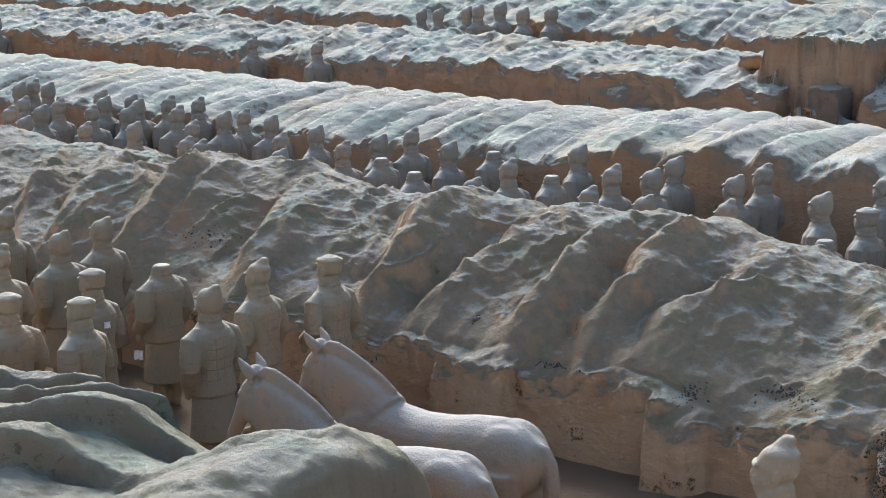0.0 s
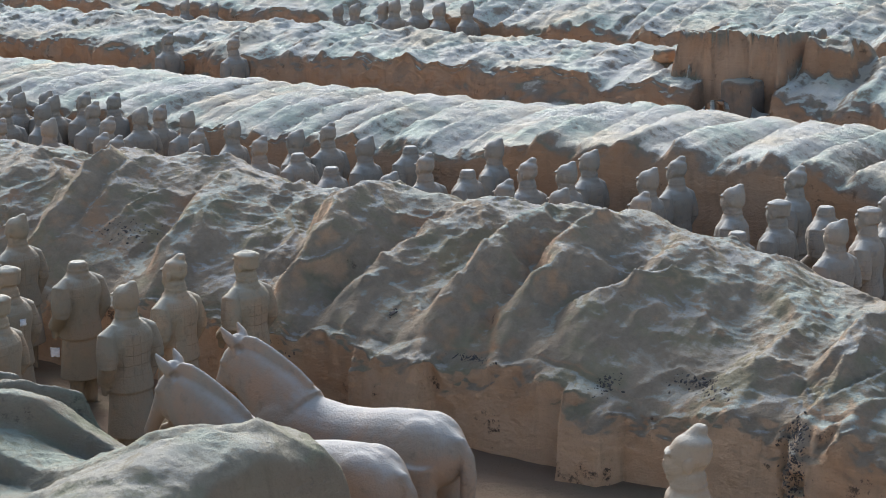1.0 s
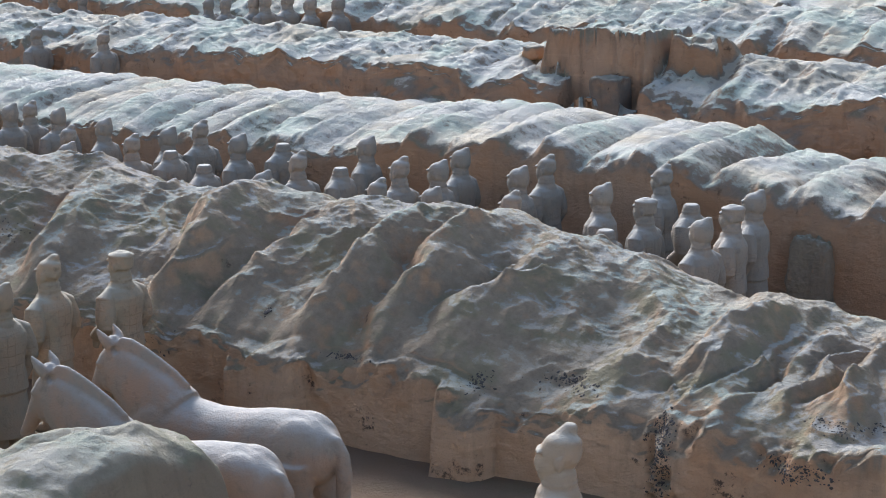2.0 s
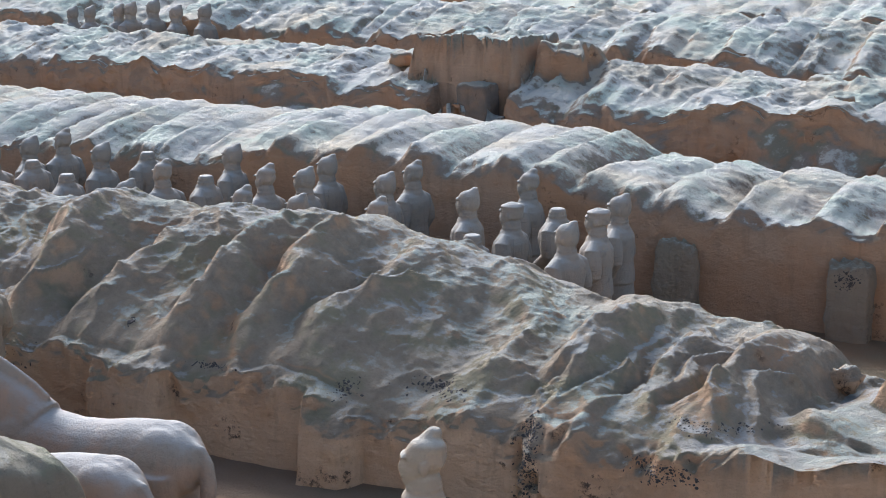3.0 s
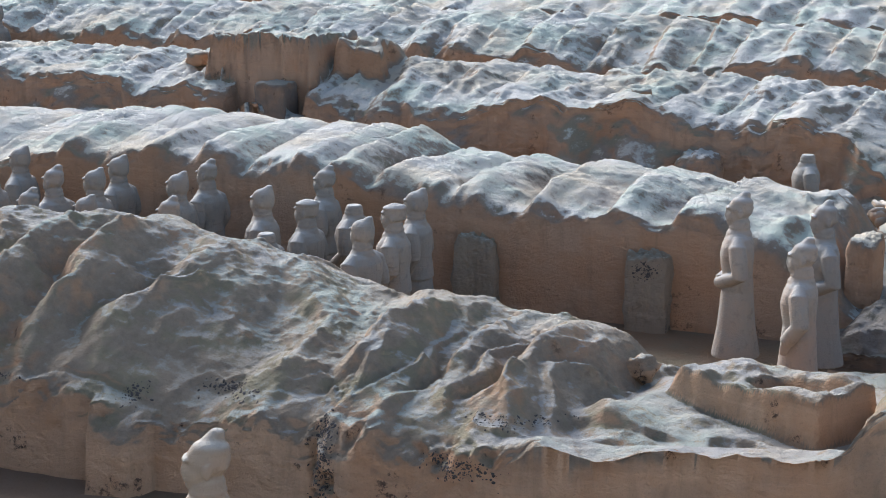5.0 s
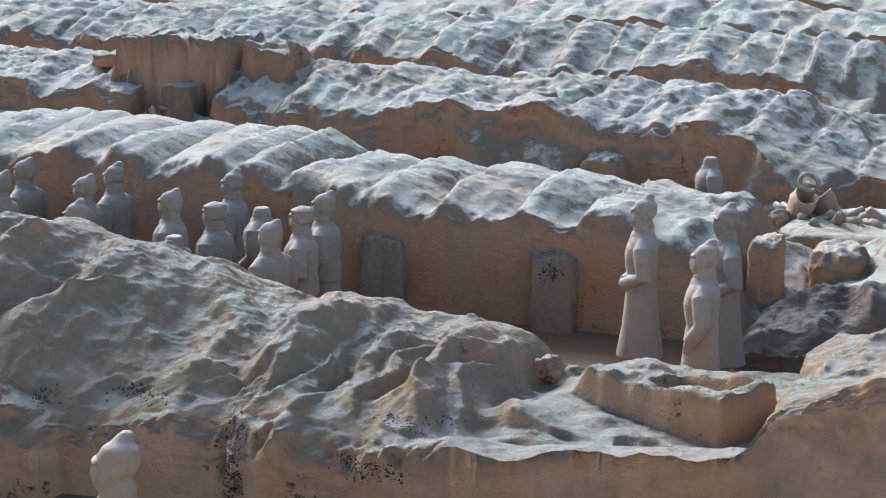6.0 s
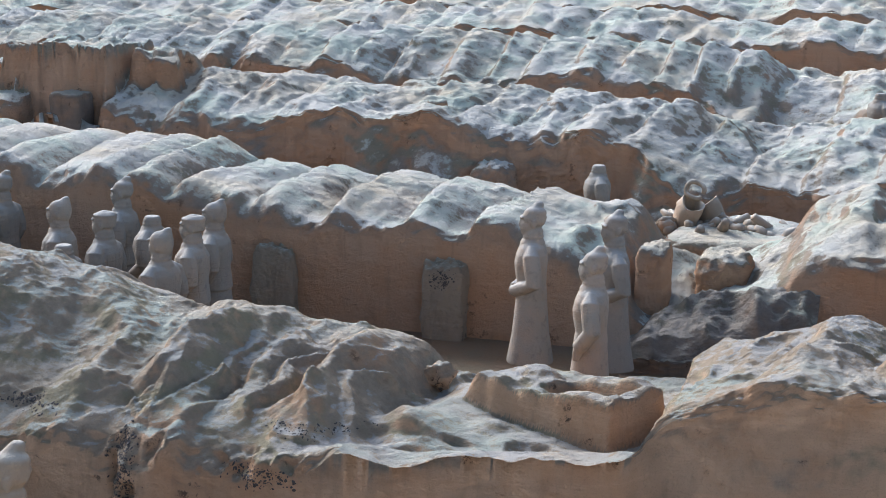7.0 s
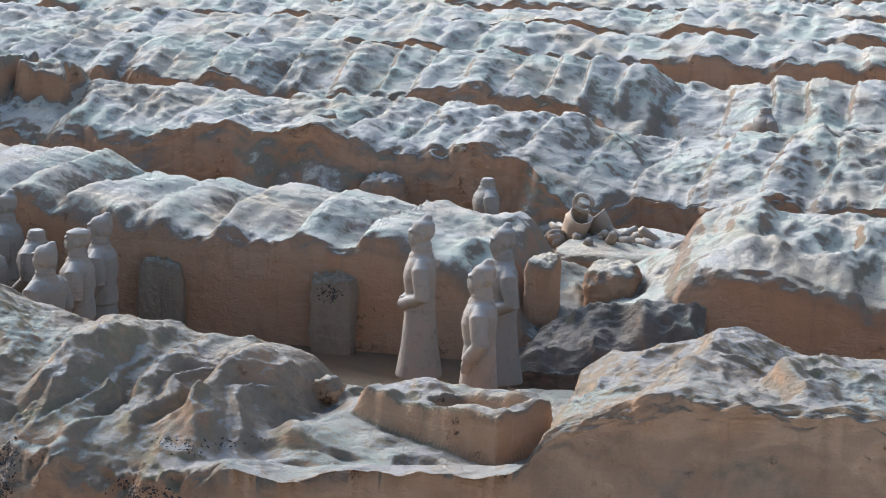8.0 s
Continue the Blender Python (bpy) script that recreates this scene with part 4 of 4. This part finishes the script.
def skin(bm, loops):
    n = len(loops[0])
    for a, b in zip(loops, loops[1:]):
        for k in range(n):
            bm.faces.new((a[k], a[(k + 1) % n], b[(k + 1) % n], b[k]))
    bm.faces.new(loops[0][::-1])
    bm.faces.new(loops[-1])


def horse_form():
    """A standing clay chariot horse that faces -x, docked tail, clipped mane."""
    bm = bmesh.new()
    ring = [(math.cos(2 * math.pi * k / 24), math.sin(2 * math.pi * k / 24)) for k in range(24)]
    # trunk: x, top, bottom, half width
    trunk = ((1.07, 1.13, 0.95, 0.07), (1.0, 1.20, 0.82, 0.19), (0.86, 1.28, 0.74, 0.265), (0.66, 1.325, 0.71, 0.29), (0.41, 1.30, 0.68, 0.285), (0.15, 1.25, 0.66, 0.285), (-0.12, 1.23, 0.66, 0.28),
             (-0.40, 1.26, 0.67, 0.27), (-0.68, 1.27, 0.70, 0.25), (-0.90, 1.18, 0.76, 0.19), (-1.0, 1.08, 0.86, 0.10))
    skin(bm, [[bm.verts.new((x, hw * c, (top + low) / 2 + (top - low) / 2 * s)) for c, s in ring] for x, top, low, hw in trunk])
    for s in (-1, 1):
        blob(bm, (0.74, 0.10 * s, 1.05), (0.27, 0.185, 0.255))
        blob(bm, (-0.62, 0.12 * s, 1.0), (0.22, 0.14, 0.27))
    # neck, deep from throat to crest
    n = Vector((0.68, 0, 0.73))
    neck = ((-0.55, 1.08, 0.22, 0.30), (-0.70, 1.22, 0.18, 0.275), (-0.84, 1.36, 0.145, 0.24), (-0.97, 1.49, 0.12, 0.20), (-1.07, 1.59, 0.10, 0.15))
    skin(bm, [[bm.verts.new(Vector((x, hw * c, z)) + n * d * s) for c, s in ring] for x, z, hw, d in neck])
    # clipped mane, a thin upright comb
    comb = ((-0.42, 1.35), (-0.56, 1.47), (-0.70, 1.585), (-0.84, 1.69), (-0.96, 1.765), (-1.05, 1.79))
    skin(bm, [[bm.verts.new(Vector((x, 0.032 * c, z - 0.05)) + n * 0.085 * s) for c, s in ring] for x, z in comb])
    # head: brow, jowl, muzzle
    tube(bm, [(-1.03, 0, 1.67), (-1.13, 0, 1.59), (-1.23, 0, 1.47), (-1.33, 0, 1.36), (-1.41, 0, 1.27)], [0.115, 0.13, 0.105, 0.082, 0.072], 18, 0.74)
    blob(bm, (-1.10, 0, 1.46), (0.12, 0.085, 0.14))
    blob(bm, (-1.42, 0, 1.25), (0.06, 0.062, 0.055))
    blob(bm, (-1.37, 0, 1.205), (0.06, 0.048, 0.035))
    blob(bm, (-1.09, 0, 1.77), (0.06, 0.045, 0.05))
    for s in (-1, 1):
        blob(bm, (-1.18, 0.09 * s, 1.60), (0.045, 0.024, 0.028))
        blob(bm, (-1.45, 0.045 * s, 1.28), (0.02, 0.016, 0.022))
        tube(bm, [(-1.05, 0.06 * s, 1.72), (-1.10, 0.085 * s, 1.80), (-1.16, 0.095 * s, 1.88), (-1.18, 0.098 * s, 1.91)], [0.04, 0.042, 0.02, 0.006], 10)
        tube(bm, [(0.80, 0.16 * s, 0.98), (0.80, 0.165 * s, 0.72), (0.89, 0.165 * s, 0.48), (0.85, 0.165 * s, 0.20), (0.83, 0.165 * s, 0.09)], [0.18, 0.125, 0.068, 0.052, 0.055])
        tube(bm, [(-0.66, 0.15 * s, 0.95), (-0.67, 0.155 * s, 0.66), (-0.67, 0.155 * s, 0.44), (-0.67, 0.155 * s, 0.18), (-0.68, 0.155 * s, 0.09)], [0.13, 0.085, 0.062, 0.048, 0.052])
        loft(bm, [((0.82, 0.165 * s, 0.0), 0.075, 0.068), ((0.83, 0.165 * s, 0.10), 0.055, 0.052)], 14)
        loft(bm, [((-0.69, 0.155 * s, 0.0), 0.075, 0.068), ((-0.68, 0.155 * s, 0.10), 0.055, 0.052)], 14)
    for v in bm.verts:
        if v.co.x < -1.12:
            v.co.x = -1.12 + 0.66 * (v.co.x + 1.12)
        ahead = max(0.0, -0.45 - v.co.x)
        if v.co.z > 0.95:
            v.co.x -= 0.16 * ahead
            v.co.z -= 0.24 * ahead
    # tied tail
    tube(bm, [(0.96, 0, 1.16), (1.06, 0, 1.14), (1.12, 0, 1.04), (1.13, 0, 0.88), (1.11, 0, 0.66), (1.10, 0, 0.55)], [0.05, 0.05, 0.055, 0.066, 0.06, 0.03], 14)
    return bm


HORSE = fused("clay_horse", horse_form(), CLAY_HORSE, 0.018, 4)
for x, y, turn in ((-9.2, 11.2, 0), (-9.08, 10.3, 0)):
    ob = new("clay_horse", HORSE)
    ob.matrix_world = pose(x, y, -0.02, 0, 0, turn) @ Matrix.Scale(1.04, 4)
    tagged(ob, "smooth pale grey clay horse with clipped mane and tied tail", "statue", "team of clay horses")


# ---------------------------------------------------------------- broken figures and small things
def shard(kind, x, y, z, turn, tip, size, label):
    """A piece of a broken clay figure."""
    bm = bmesh.new()
    if kind == "torso":
        loft(bm, [((0, 0, 0), 0.15, 0.2), ((0, 0.02, 0.2), 0.14, 0.18), ((0, 0, 0.36), 0.15, 0.2), ((0.01, 0, 0.46), 0.13, 0.17)], 20, False)
        loft(bm, [((0.01, 0, 0.46), 0.13, 0.17), ((0.01, 0, 0.45), 0.105, 0.145), ((0, 0, 0.3), 0.10, 0.14)], 20, False)
        for v in bm.verts:
            v.co += 0.035 * noise.noise_vector(v.co * 6.0 + Vector((x, y, 0)))
    elif kind == "limb":
        tube(bm, [(0, 0, 0), (0.02, 0, 0.2), (0.0, 0.03, 0.42)], [0.07, 0.085, 0.06])
    elif kind == "ring":
        pts = [(0.11 * math.cos(a), 0.11 * math.sin(a), 0.02 * math.sin(3 * a)) for a in np.linspace(0, 2 * math.pi * 0.93, 18)]
        tube(bm, pts, [0.03] * 18, 8)
    else:
        bmesh.ops.create_icosphere(bm, subdivisions=2, radius=0.16)
        rnd = random.Random(int(x * 100 + y * 10))
        for v in bm.verts:
            v.co = Vector((v.co.x * rnd.uniform(0.8, 1.3), v.co.y * rnd.uniform(0.6, 1.1), v.co.z * 0.65))
    ob = part("clay_fragment", bm, CLAY, None, label)
    ob.matrix_world = pose(x, y, z, tip, tip * 0.4, turn) @ Matrix.Scale(size, 4)
    return tagged(ob, category="statue fragment", group="heap of broken clay figures")


shard("torso", -3.62, 25.6, 0.5, 20, 22, 1.25, "broken clay torso standing in the rubble heap")
shard("torso", -3.05, 25.7, 0.52, 70, -30, 1.15, "broken clay torso leaning in the rubble heap")
shard("ring", -3.45, 25.55, 1.18, 0, 55, 1.15, "curved clay rim lying on broken figures")
rnd = random.Random(12)
for k in range(90):
    u = rnd.random()
    shard(rnd.choice(("limb", "chunk", "chunk", "limb")), -3.8 + 1.75 * u + rnd.uniform(-0.1, 0.1), 25.45 + rnd.uniform(-0.25, 0.5), 0.66 - 0.14 * u + rnd.uniform(-0.04, 0.12),
          rnd.uniform(0, 360), rnd.uniform(50, 110), rnd.uniform(0.45, 1.0), "grey-brown fragment of a broken clay figure")
warrior(-4.78, 25.3, "none", 20, 0.97, group="far rows of clay warriors", label="headless clay figure showing above the dusty bank")


def paper(name, label, x, y, z, turn, w, h):
    bm = bmesh.new()
    bmesh.ops.create_grid(bm, x_segments=4, y_segments=4, size=0.5)
    r = random.Random(int(x * 50))
    for v in bm.verts:
        v.co = Vector((r.uniform(-0.006, 0.006), v.co.x * w, v.co.y * h))
    bmesh.ops.solidify(bm, geom=bm.faces[:], thickness=0.003)
    ob = part(name, bm, PAPER, None, label)
    ob.matrix_world = pose(x, y, z, 0, 0, turn)
    return tagged(ob, category="tag")


paper("paper_tag", "small square white paper tag stuck on a warrior's back", -13.80, 11.76, 1.2, -10, 0.07, 0.07)
paper("paper_sheet", "crumpled white paper caught at a headless warrior's hand", -14.32, 12.6, 0.62, -60, 0.10, 0.10)
